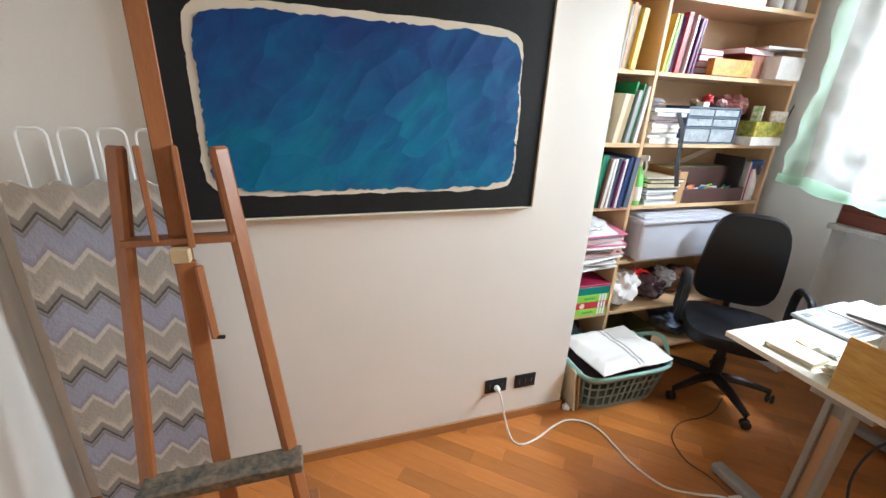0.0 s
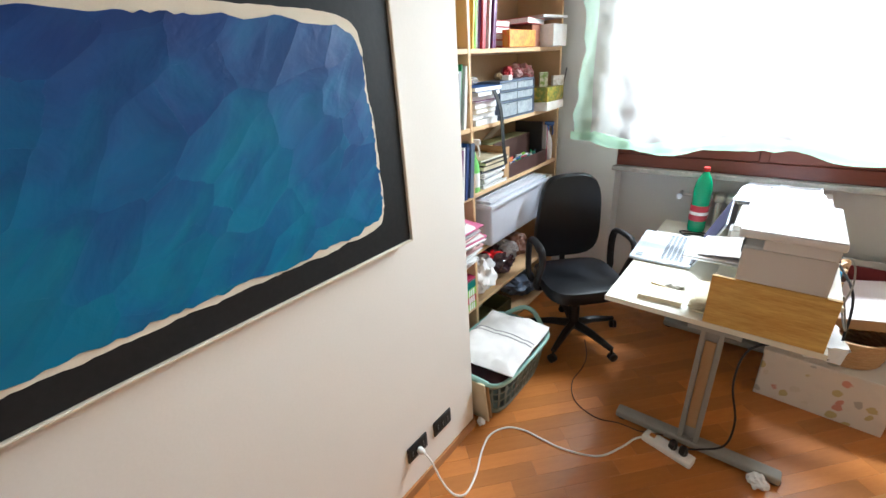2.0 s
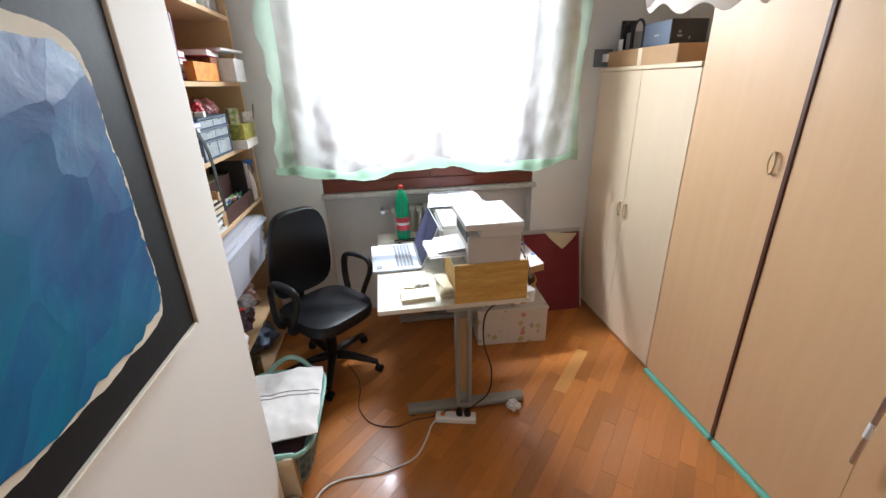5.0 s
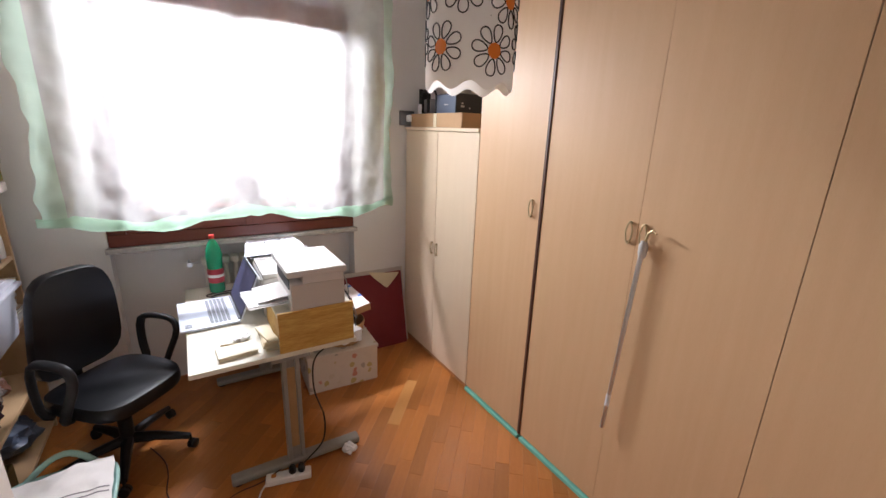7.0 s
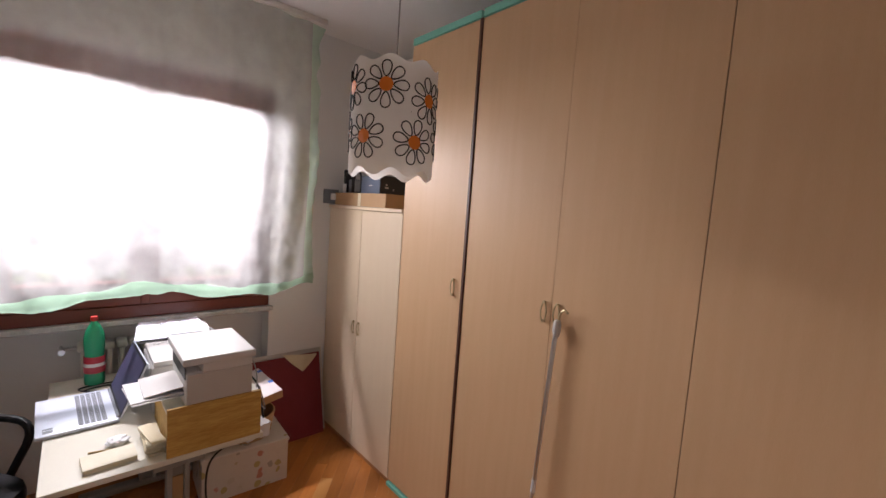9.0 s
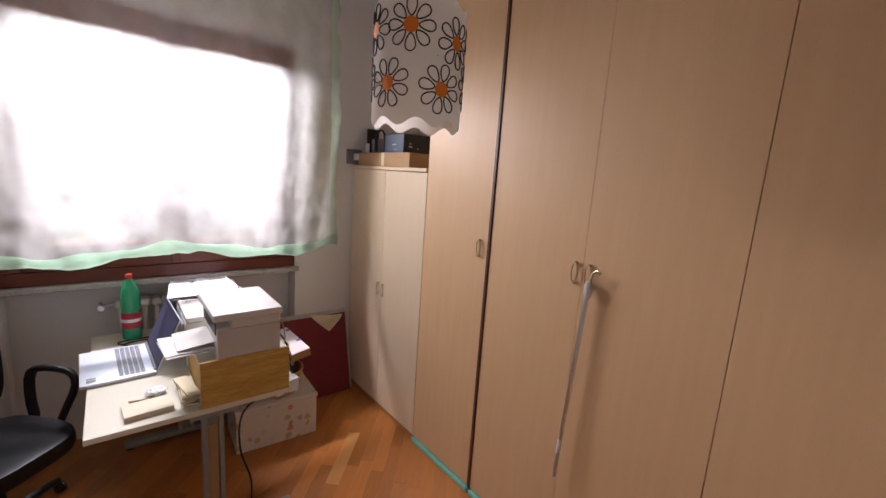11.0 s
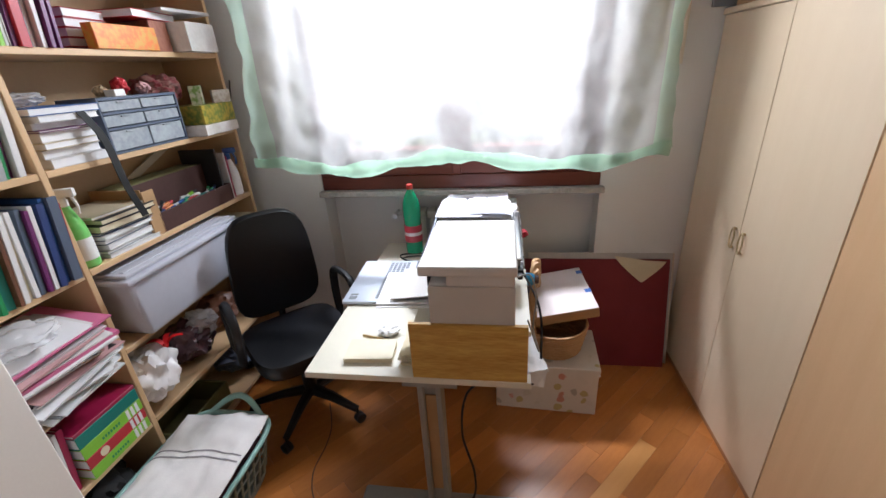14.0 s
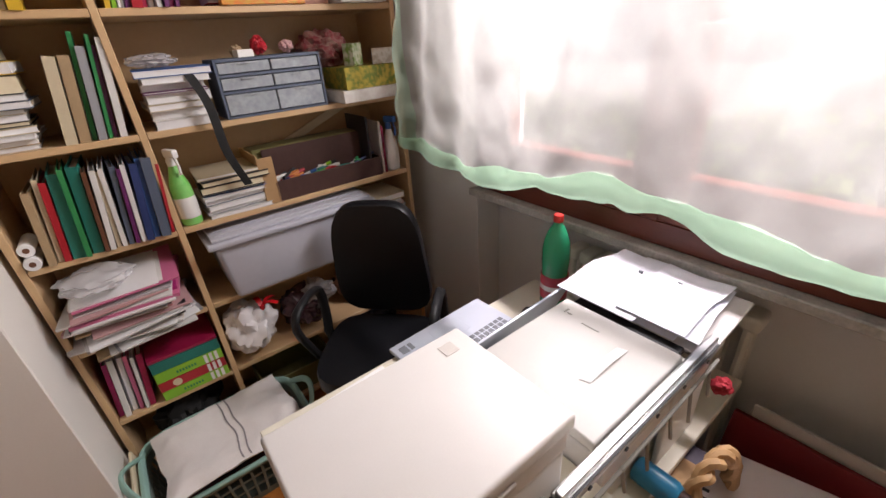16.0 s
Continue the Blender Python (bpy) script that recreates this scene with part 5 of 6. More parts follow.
# ---- lamp, pole, things above the cupboard ----
def pendant_lamp():
    p = thing("pendant_lamp", "hanging lamp with a white shade printed with orange-centred daisies", "lamp", (1.45, -0.19, 0))
    R, Z0, Z1 = 0.155, 1.94, 2.315
    def shell(u, v):
        a = u * math.tau
        lo, hi = Z0 + 0.014 * math.sin(a * 8), Z1 + 0.010 * math.sin(a * 8 + 1)
        return Vector((R * math.cos(a), R * math.sin(a), lo + (hi - lo) * v))
    shade = part("shade", sheet(shell, 96, 4, 0.0015), cloth_sheer("white_shade_film", (0.90, 0.88, 0.85), 0.0), p, "white wavy-edged plastic shade", smooth=True)
    part("cord", tube([(0, 0, Z1 - 0.16), (0, 0, H - 0.03)], 0.003, 6), M["steel_grey"], p)
    part("ceiling_cup", moved(lathe([(0.02, 0), (0.045, 0.02), (0.05, 0.03)], 18), pose(0, 0, H - 0.03)), M["white"], p)
    part("holder", moved(lathe([(0.02, 0), (0.022, 0.06), (0.008, 0.07)], 14), pose(0, 0, Z1 - 0.23)), M["white"], p)
    part("bulb", moved(lathe([(0.004, 0), (0.022, 0.012), (0.028, 0.035), (0.02, 0.06), (0.013, 0.075)], 14), pose(0, 0, Z1 - 0.305)), M["white"], p, smooth=True)
    part("spoke", join(*[tube([(0, 0, Z1 - 0.17), (R * math.cos(a), R * math.sin(a), Z1 - 0.17)], 0.002, 6) for a in (0.3, 2.4, 4.5)]), M["steel_grey"], p)
    orange = surf("orange_print", (0.75, 0.20, 0.01), (0.70, 0.17, 0.01), 0.5, 10, 0)
    ink = M["black_soft"]
    def wrap(a, h, rr=R + 0.0022):
        return Vector((rr * math.cos(a), rr * math.sin(a), h))
    for j, (a0, h0) in enumerate(((-2.36, 2.225), (-1.30, 2.195), (-2.84, 2.055), (-1.66, 2.045), (-0.62, 2.08), (-0.2, 2.225), (0.5, 2.08), (0.9, 2.225), (1.5, 2.08), (1.95, 2.225), (2.5, 2.08), (2.97, 2.225))):
        rc, rp_ = 0.024, 0.088
        n = 20
        bm = bmesh.new()
        c = bm.verts.new(wrap(a0, h0, R + 0.003))
        ring = [bm.verts.new(wrap(a0 + rc * math.cos(k * math.tau / n) / R, h0 + rc * math.sin(k * math.tau / n), R + 0.003)) for k in range(n)]
        for k in range(n):
            bm.faces.new((c, ring[k], ring[(k + 1) % n]))
        part("daisy_centre", bm, orange, shade, "orange printed daisy centre")
        petals = []
        for k in range(8):
            t = k * math.tau / 8 + 0.2 * j
            loop = []
            for i in range(16):
                q = i * math.tau / 16
                du, dv = 0.051 + 0.026 * math.cos(q), 0.0155 * math.sin(q) * (1 + 0.35 * math.cos(q))
                loop.append(wrap(a0 + (du * math.cos(t) - dv * math.sin(t)) / R, h0 + du * math.sin(t) + dv * math.cos(t)))
            petals.append(tube(loop, 0.0023, 5, True))
        for petal in petals:
            part("petal_outline", petal, ink, shade)


pendant_lamp()


def pole():
    p = thing("window_pole", "thin grey metal pole hung from a wardrobe handle", "pole", (2.07, -0.571, 0))
    part("rod", tube([(0.0, 0.0, 1.40), (-0.008, 0.02, 0.95), (-0.012, 0.042, 0.50)], [0.010, 0.009, 0.008], 10), M["alu"], p, smooth=True)
    part("hook", tube([(0.0, -0.002, 1.39), (0.0, -0.012, 1.435), (-0.008, -0.035, 1.45), (-0.01, -0.05, 1.44)], 0.005, 8), M["brass"], p, smooth=True)
    part("tie", moved(lathe([(0.012, 0), (0.017, 0.02), (0.017, 0.05), (0.011, 0.07)], 12), pose(0, 0, 1.33)), M["printer_side"], p, "wound cloth tie", smooth=True)
    part("label_band", tube([(-0.0105, 0.033, 0.68), (-0.011, 0.036, 0.62)], 0.0105, 10), M["paper"], p)


pole()


def above_cupboard():
    z = 1.816
    c = thing("cardboard_tray", "open brown cardboard tray on top of the cupboard", "cardboard box", (2.108, 0.82, z))
    part("front", bx(0, 0.005, 0.0, 0.71, 0, 0.095, 0.001), M["card"], c)
    part("side", bx(0.006, 0.40, 0.0, 0.005, 0, 0.095, 0.001), M["card"], c)
    part("side", bx(0.006, 0.40, 0.705, 0.71, 0, 0.085, 0.001), M["card"], c)
    part("bottom", bx(0.006, 0.40, 0.006, 0.704, 0, 0.005, 0), M["card"], c)
    part("back", bx(0.401, 0.406, 0.0, 0.71, 0, 0.095, 0.001), M["card"], c)
    part("packing_tape", bx(-0.0008, -0.0002, 0.32, 0.36, 0.0, 0.095, 0), M["cream_paper"], c, "strip of pale packing tape")
    k = thing("black_box", "dark appliance box standing in the cardboard tray, lit front coloured lighter than the shaded sides", "box", (2.16, 0.975, z + 0.006))
    # the side faces' shade is put into the body colour; lit front coloured lighter
    black = surf("shaded_box_card", (0.02, 0.021, 0.024), (0.035, 0.036, 0.04), 0.35, 6, 0.05)
    part("body", bx(0, 0.22, 0, 0.255, 0, 0.22, 0.003), black, k)
    part("front_panel", bx(-0.0018, -0.0002, 0.004, 0.251, 0.004, 0.216, 0), CM["slate"], k, "slate grey front, coloured lighter as the lit face")
    part("print", bx(-0.0028, -0.002, 0.10, 0.145, 0.145, 0.152, 0), M["printer_side"], k)
    for x0, x1, h in ((0.04, 0.07, 0.13), (0.045, 0.06, 0.15), (0.11, 0.12, 0.12)):
        part("print_side", bx(x0, x1, -0.0012, -0.0002, h, h + 0.012, 0), M["printer_side"], k)
    rk = thing("wire_stand", "black wire stand with curved tops on the cupboard", "stand", (2.165, 1.245, z + 0.006))
    part("end_frame", bx(0.0, 0.10, 0.255, 0.268, 0, 0.275, 0.003), M["black"], rk, "flat black end frame")
    for y in (0.0, 0.125):
        pts = [(0.0, y, 0), (0.0, y, 0.20)] + [(0.0, y + 0.055 * (1 - math.cos(a)), 0.20 + 0.055 * math.sin(a)) for a in [math.pi * q / 8 for q in range(1, 8)]] + [(0.0, y + 0.11, 0.19), (0.0, y + 0.11, 0)]
        part("wire", tube(pts, 0.008, 8), M["black"], rk, smooth=True)
    part("base", bx(-0.02, 0.12, -0.005, 0.254, 0, 0.10, 0.003), M["black"], rk)
    part("glass", bx(0.02, 0.1, 0.13, 0.23, 0.101, 0.20, 0.01, 2), clear_mat("clear_plastic", (0.8, 0.82, 0.85), 0.1, 0.5), rk)
    part("paper_tag", bx(-0.024, -0.0205, 0.18, 0.235, 0.09, 0.16, 0.001), M["paper"], rk, "small white paper tag")
    s = thing("grey_bracket", "dark grey plastic bracket on the window wall", "bracket", (2.09, 1.58, 1.823))
    part("plate", bx(-0.053, 0.073, 0.0, 0.019, 0, 0.112, 0.003), M["key"], s)
    part("arm", bx(0.0, 0.02, -0.06, 0.0, 0.03, 0.08, 0.003), M["white"], s)


above_cupboard()


def wall_picture(z0, z1):
    p = thing("wall_picture", "small pale-wood framed picture on the window wall", "picture", (1.885, 1.6, 0), group="pictures by the window")
    for a in ((-0.06, -0.045, z0, z1), (0.045, 0.06, z0, z1), (-0.045, 0.045, z0, z0 + 0.015), (-0.045, 0.045, z1 - 0.015, z1)):
        part("frame_strip", bx(a[0], a[1], -0.03, -0.002, a[2], a[3], 0.001), M["canvas"], p)
    part("sheet", bx(-0.0449, 0.0449, -0.012, -0.003, z0 + 0.0151, z1 - 0.0151, 0), M["cream_paper"], p)


wall_picture(1.605, 1.885)
wall_picture(1.90, 2.29)

# ---- what the bookcase holds ----
FILM = clear_mat("clear_sleeve", (0.80, 0.80, 0.82), 0.18, 0.45)
BACK, FRONT = SB + 0.012, SX


def upright(colour, y, z, thick, height, depth=0.235, lean=0.0, out=0.0, turn=0.0, group="upright folders", sleeve=False):
    """A folder or file standing on its edge, spine outwards; y is its lower near edge."""
    f = thing("folder", f"{colour} card folder standing upright on the shelf" if not sleeve else f"clear plastic sleeve of {colour} papers standing on the shelf", "folder", (FRONT - 0.01 + out, y, z), turn, group, tilt=(lean, 0))
    cover = join(bx(-depth, 0, 0, 0.0022, 0, height, 0.0005), bx(-depth, 0, thick - 0.0022, thick, 0, height, 0.0005), bx(-0.0022, 0, 0.0022, thick - 0.0022, 0, height, 0)) if not sleeve else join(bx(-depth, 0, 0, 0.002, 0, height, 0.0005), bx(-depth, 0, thick - 0.002, thick, 0, height, 0.0005))
    part("cover", cover, CM[colour], f)
    if thick > 0.008:
        part("page_block", bx(-depth + 0.004, -0.004, 0.003, thick - 0.003, 0.002, height - (0.012 if not sleeve else 0.004), 0.0005), M["paper"], f)
    return f


def row(items, y, z, lean, out=0.0, group="upright folders"):
    """Folders side by side, leaning alike."""
    rnd = random.Random(int(y * 1000 + z * 77))
    for colour, thick, height in items:
        upright(colour, y, z, thick, height, rnd.uniform(0.215, 0.245), lean + rnd.uniform(-1.5, 1.5), out + rnd.uniform(-0.02, 0.012), rnd.uniform(-3, 3), group, sleeve=colour in ("white", "grey") and rnd.random() < 0.5)
        y += thick / math.cos(radians(lean)) + 0.002 + rnd.uniform(0, 0.003)


def flat(colour, y0, y1, z, thick, depth=0.22, out=0.0, rz=0.0, name="book", label=None, group="stacked books"):
    """A book or binder lying flat, spine outwards."""
    b = thing(name, label or f"{colour} covered book lying flat in a stack", name.replace("_", " "), (FRONT - 0.008 + out, (y0 + y1) / 2, z), rz, group)
    w = y1 - y0
    t = min(0.0025, thick * 0.25)
    part("cover", join(bx(-depth, 0, -w / 2, w / 2, 0, t, 0.0004), bx(-depth, 0, -w / 2, w / 2, thick - t, thick, 0.0004)), CM[colour], b)
    part("page_block", bx(-depth + 0.003, -0.003, -w / 2 + 0.003, w / 2 - 0.003, t, thick - t, 0.0004), M["paper"] if colour != "black" else M["cream_paper"], b)
    return b


def stack(items, y0, y1, z, seed, out=0.0, group="stacked books", name="book"):
    rnd = random.Random(seed)
    for colour, thick in items:
        a, b = rnd.uniform(-0.015, 0.015), rnd.uniform(-0.02, 0.012)
        flat(colour, y0 + a * 0.4, y1 + a, z, thick, rnd.uniform(0.19, 0.24), out + b, rnd.uniform(-4, 4), name, None, group)
        z += thick + 0.0008
    return z


L = LEVELS
# shelf at 0.39
row([("magenta", 0.016, 0.25), ("white", 0.02, 0.27), ("grey", 0.022, 0.26), ("pink", 0.014, 0.26), ("white", 0.012, 0.25), ("crimson", 0.02, 0.25)], 0.045, L[1], -6, 0.0)
zb = L[1]
for colour, th, lab in (("lime", 0.045, "lime green box file lying flat"), ("red", 0.045, "red box file with a white round label"), ("lime", 0.048, "lime green box file with white stripes"), ("teal", 0.05, "dark green box file lying flat"), ("crimson", 0.014, "dark red folder lying flat")):
    f = flat(colour, 0.20, 0.452, zb, th, 0.25, 0.012, 0, "box_file", lab + " on the shelf", "stacked box files")
    part("spine", bx(-0.001, 0.0025, -0.124, 0.124, 0.0005, th - 0.0005, 0.001), CM[colour], f)
    if colour in ("lime", "red"):
        for k in (0, 1, 2):
            part("spine_stripe", bx(0.0026, 0.0034, 0.055 + k * 0.02, 0.067 + k * 0.02, 0.003, th - 0.003, 0), M["white"], f)
        if lab.startswith("red"):
            part("round_label", moved(lathe([(0.017, 0), (0.017, 0.0008)], 20), pose(0.0026, -0.06, th / 2, 0, 90, 0)), M["cream_paper"], f)
        else:
            for k in range(7):
                part("lettering", bx(0.0026, 0.0032, -0.05 + k * 0.011, -0.043 + k * 0.011, th * 0.35, th * 0.6, 0), CM["green"], f)
    zb += th + 0.001
bag = tissue("plastic_bag", "white plastic bag tied with a red ribbon", (-0.36, 0.60, L[1]), 0.105, 31, clear_mat("white_bag_film", (0.82, 0.80, 0.80), 0.3, 0.97), 1.15, "bag")
bow = thing("ribbon_bow", "shiny red ribbon bow on the plastic bag", "ribbon", (-0.30, 0.66, L[1] + 0.235))
red_film = surf("red_ribbon", (0.62, 0.015, 0.02), rough=0.25)
for a in (-35, 25, 100):
    part("loop", moved(sheet(lambda u, v: Vector((0.022 * (v - 0.5), 0.075 * u, 0.02 * math.sin(u * 3.1))), 8, 2, 0.001), pose(0, 0, 0, 15, 0, a)), red_film, bow, smooth=True)
part("knot", lathe([(0.008, -0.01), (0.013, 0), (0.008, 0.012)], 10), red_film, bow, smooth=True)
tissue("clear_bag", "crinkled clear bag of dark odds and ends", (-0.40, 0.86, L[1]), 0.11, 17, surf("dark_contents", (0.05, 0.025, 0.035), (0.12, 0.06, 0.07), 0.25, 14, 0.3, spread=0.3), 0.85, "bag")
tissue("clear_film", "crumpled clear plastic film on the shelf", (-0.36, 0.93, L[1] + 0.10), 0.08, 27, FILM, 0.8, "bag")
tissue("dark_pouch", "dark brown cloth pouch on the shelf", (-0.44, 1.16, L[1]), 0.10, 47, CM["brown"], 0.9, "pouch")
# bottom shelf
tissue("black_bag", "black fabric bag on the bottom shelf", (-0.42, 0.25, L[0]), 0.13, 41, M["black_soft"], 0.9, "bag")
green_box = thing("green_crate", "dull green plastic crate on the bottom shelf", "crate", (-0.56, 0.56, L[0]))
for a in ((0, 0.25, 0, 0.01, 0, 0.14), (0, 0.25, 0.35, 0.36, 0, 0.14), (0, 0.01, 0.011, 0.349, 0, 0.14), (0.24, 0.25, 0.011, 0.349, 0, 0.14)):
    part("wall", bx(*a, 0.002), CM["olive"], green_box)
part("bottom", bx(0.011, 0.239, 0.011, 0.349, 0, 0.006, 0), CM["olive"], green_box)
tissue("grey_cloth", "grey cloth heaped on the bottom shelf", (-0.44, 1.20, L[0]), 0.14, 44, CM["slate"], 0.7, "cloth")
# shelf at 0.735: heap of papers, tub, paper stack
heap_cols = ["kraft", "white", "grey", "cream", "white", "black", "kraft", "white", "black", "rose", "kraft", "rose", "white", "black", "pink", "white", "magenta", "rose", "white", "pink", "white"]
rnd = random.Random(61)
hz = L[2]
for k, colour in enumerate(heap_cols):
    th = rnd.uniform(0.004, 0.013)
    w, d = rnd.uniform(0.27, 0.36), rnd.uniform(0.28, 0.36)
    cy, ou = 0.25 + rnd.uniform(-0.03, 0.02), rnd.uniform(0.03, 0.085) + 0.03 * (k / 18)
    p = thing("paper_folder", f"{colour} soft folder of papers in a slumped heap", "folder", (FRONT + ou - d / 2, cy, hz), rnd.uniform(-13, 13), "heap of papers", tilt=(rnd.uniform(0.5, 4), rnd.uniform(1, 5)))
    ph = rnd.uniform(0, 6)
    def soft(u, v, w=w, d=d, ph=ph):
        x, y = (u - 0.5) * d, (v - 0.5) * w
        return Vector((x, y, 0.004 * math.sin(u * 5 + ph) * v - 0.5 * max(0, x - 0.06) ** 2))
    part("cover", sheet(soft, 8, 6, th), FILM if k in (7, 12, 18) else CM[colour], p, smooth=False)
    if th > 0.010:
        part("page_block", sheet(lambda u, v: soft(0.04 + 0.99 * u, 0.03 + 0.92 * v) + Vector((0.004, 0, 0.002)), 6, 5, th * 0.5), M["paper"], p)
    hz += th * 0.85 + 0.0035
tissue("film_wrap", "crumpled clear plastic sleeve on the paper heap", (-0.27, 0.19, hz - 0.005), 0.10, 55, FILM, 0.3, "film")


def tub():
    t = thing("storage_tub", "milky translucent plastic storage tub with a lid", "storage tub", (-0.40, 0.89, L[2]))
    milky = surf("milky_plastic", (0.56, 0.57, 0.64), (0.50, 0.51, 0.58), 0.32, 4, 0.06, 40)
    bm = bx(-0.165, 0.165, -0.335, 0.335, 0, 0.245, 0.018, 3)
    for v in bm.verts:
        k = 0.92 + 0.08 * v.co.z / 0.245
        v.co.x *= k
        v.co.y *= k
    part("body", bm, milky, t, smooth=True)
    lid = part("lid", join(bx(-0.185, 0.19, -0.36, 0.36, 0.246, 0.268, 0.008, 2), bx(-0.17, 0.17, -0.34, 0.34, 0.2682, 0.285, 0.006, 2)), milky, t, "flat milky snap lid", smooth=True)
    for k in range(6):
        part("lid_rib", bx(-0.15 + k * 0.055, -0.13 + k * 0.055, -0.32, 0.32, 0.2852, 0.289, 0.001), milky, lid)


tub()
stack([("cream", 0.02), ("white", 0.03), ("kraft", 0.015), ("white", 0.035), ("cream", 0.02), ("white", 0.03), ("rose", 0.012), ("white", 0.03), ("cream", 0.03)], 1.28, 1.46, L[2], 5, 0.0, "stacked papers", "paper_stack")
# shelf at 1.075
row([("kraft", 0.02, 0.24), ("cream", 0.014, 0.27), ("red", 0.018, 0.26), ("teal", 0.034, 0.28), ("green", 0.014, 0.29), ("teal", 0.03, 0.29), ("brown", 0.012, 0.27), ("white", 0.016, 0.27), ("cream", 0.012, 0.26), ("white", 0.014, 0.27), ("slate", 0.016, 0.27), ("purple", 0.012, 0.26), ("white", 0.014, 0.27), ("navy", 0.022, 0.27), ("blue", 0.018, 0.28), ("slate", 0.03, 0.28), ("red", 0.01, 0.25)], 0.098, L[3], -6, 0.02)
for x, z in ((-0.33, 0.0), (-0.345, 0.043)):
    rl = thing("paper_roll", "small white paper roll lying at the shelf end", "paper roll", (x, 0.066, L[3] + z + 0.0225), 0, "small paper rolls", tilt=(0, 90))
    part("roll", lathe([(0.021, -0.06), (0.022, -0.058), (0.022, 0.058), (0.021, 0.06)], 18), M["paper"], rl, smooth=True)
    part("core", lathe([(0.009, 0.0602), (0.009, 0.061)], 12), CM["brown"], rl)


def spray(name, label, y, x, z, body, cap, h):
    s = thing(name, label, "spray bottle", (x, y, z), 25)
    part("body", lathe([(0.03, 0), (0.036, 0.006), (0.037, h * 0.38), (0.033, h * 0.5), (0.018, h * 0.66), (0.013, h * 0.72)], 20), body, s, smooth=True)
    part("wrap", lathe([(0.0372, 0.03), (0.0376, 0.032), (0.0378, h * 0.34), (0.0374, h * 0.35)], 20), M["white"], s, smooth=True)
    part("trigger_head", join(moved(lathe([(0.014, 0), (0.015, 0.02), (0.011, 0.03)], 14), pose(0, 0, h * 0.72)), bx(-0.018, 0.045, -0.011, 0.011, h * 0.72 + 0.03, h * 0.72 + 0.06, 0.006, 2), tube([(0.03, 0, h * 0.72 + 0.03), (0.038, 0, h * 0.72), (0.034, 0, h * 0.72 - 0.03)], 0.005, 8)), cap, s, smooth=True)


spray("spray_bottle", "green and white spray cleaner bottle on the shelf", 0.525, -0.325, L[3], surf("bright_green_plastic", (0.10, 0.52, 0.08), (0.3, 0.62, 0.2), 0.35, 9, 0), M["white"], 0.31)
spray("spray_bottle", "white spray bottle with a bright blue head", 1.43, -0.33, L[3], M["white"], CM["blue"], 0.27)
z = stack([("white", 0.016), ("grey", 0.014), ("white", 0.022), ("slate", 0.018), ("white", 0.014), ("blue", 0.01), ("black", 0.028), ("black", 0.02), ("cream", 0.012)], 0.585, 0.82, L[3], 12, 0.0, "stacked notebooks", "notebook")


def pen_tray():
    t = thing("pen_tray", "dark brown card tray full of coloured pens and markers", "tray", (-0.30, 1.10, L[3]))
    part("front", bx(0, 0.006, -0.25, 0.25, 0, 0.085, 0.001), M["card_dark"], t)
    part("back", bx(-0.10, -0.094, -0.25, 0.25, 0, 0.20, 0.001), M["card_dark"], t)
    for y in (-0.25, 0.244):
        part("end", bx(-0.0935, -0.0005, y, y + 0.006, 0, 0.085, 0.001), M["card_dark"], t)
    part("bottom", bx(-0.0935, -0.0005, -0.2435, 0.2435, 0, 0.05, 0), M["card_dark"], t)
    rnd = random.Random(77)
    cols = ["green", "orange", "red", "black", "teal", "white", "blue", "lime", "navy", "orange", "black", "white", "green", "red", "teal", "lime", "black", "orange", "blue", "white", "green", "navy"]
    for k, c in enumerate(cols):
        y = -0.22 + 0.42 * rnd.random()
        a = radians(rnd.uniform(25, 155))
        ln = rnd.uniform(0.10, 0.14)
        p0 = Vector((-0.048 - 0.5 * ln * 0.3 * math.cos(a), y - 0.5 * ln * math.sin(a), 0.06 + 0.006 * (k % 6)))
        d = Vector((0.3 * math.cos(a), math.sin(a), rnd.uniform(-0.05, 0.22))) * ln
        pen = thing("marker", f"{c} felt marker lying in the pen tray", "marker", tuple(Vector((-0.30, 1.10, L[3])) + p0), 0, "markers in the tray")
        part("barrel", tube([(0, 0, 0), d * 0.68], 0.0065, 8), CM["white"] if k % 3 == 0 else CM[c], pen, smooth=True)
        part("cap", tube([d * 0.685, d], 0.0075, 8), CM[c], pen, smooth=True)


pen_tray()
bd = thing("divider_box", "open brown card box behind the pen tray", "box", (-0.42, 0.86, L[3]))
part("front", bx(0.12, 0.126, -0.06, 0.0, 0, 0.19, 0.001), M["card"], bd)
part("side", bx(-0.12, 0.119, -0.06, -0.054, 0, 0.20, 0.001), M["card"], bd)
part("filler_card", bx(-0.11, 0.01, -0.05, 0.45, 0.0, 0.20, 0.01), CM["olive"], bd)
for colour, y, h in (("crimson", 1.375, 0.22), ("white", 1.362, 0.24), ("black", 1.30, 0.27)):
    upright(colour, y, L[3], 0.011, h, 0.2, 0, -0.01)
ruler = thing("ruler", "long pale ruler leaning at the back of the shelf", "ruler", (-0.575, 0.98, L[3] + 0.14))
part("strip", moved(bx(-0.004, 0.004, -0.42, 0.42, 0, 0.035, 0.001), pose(0, 0, 0, 22, 0, 0)), M["cream_paper"], ruler)
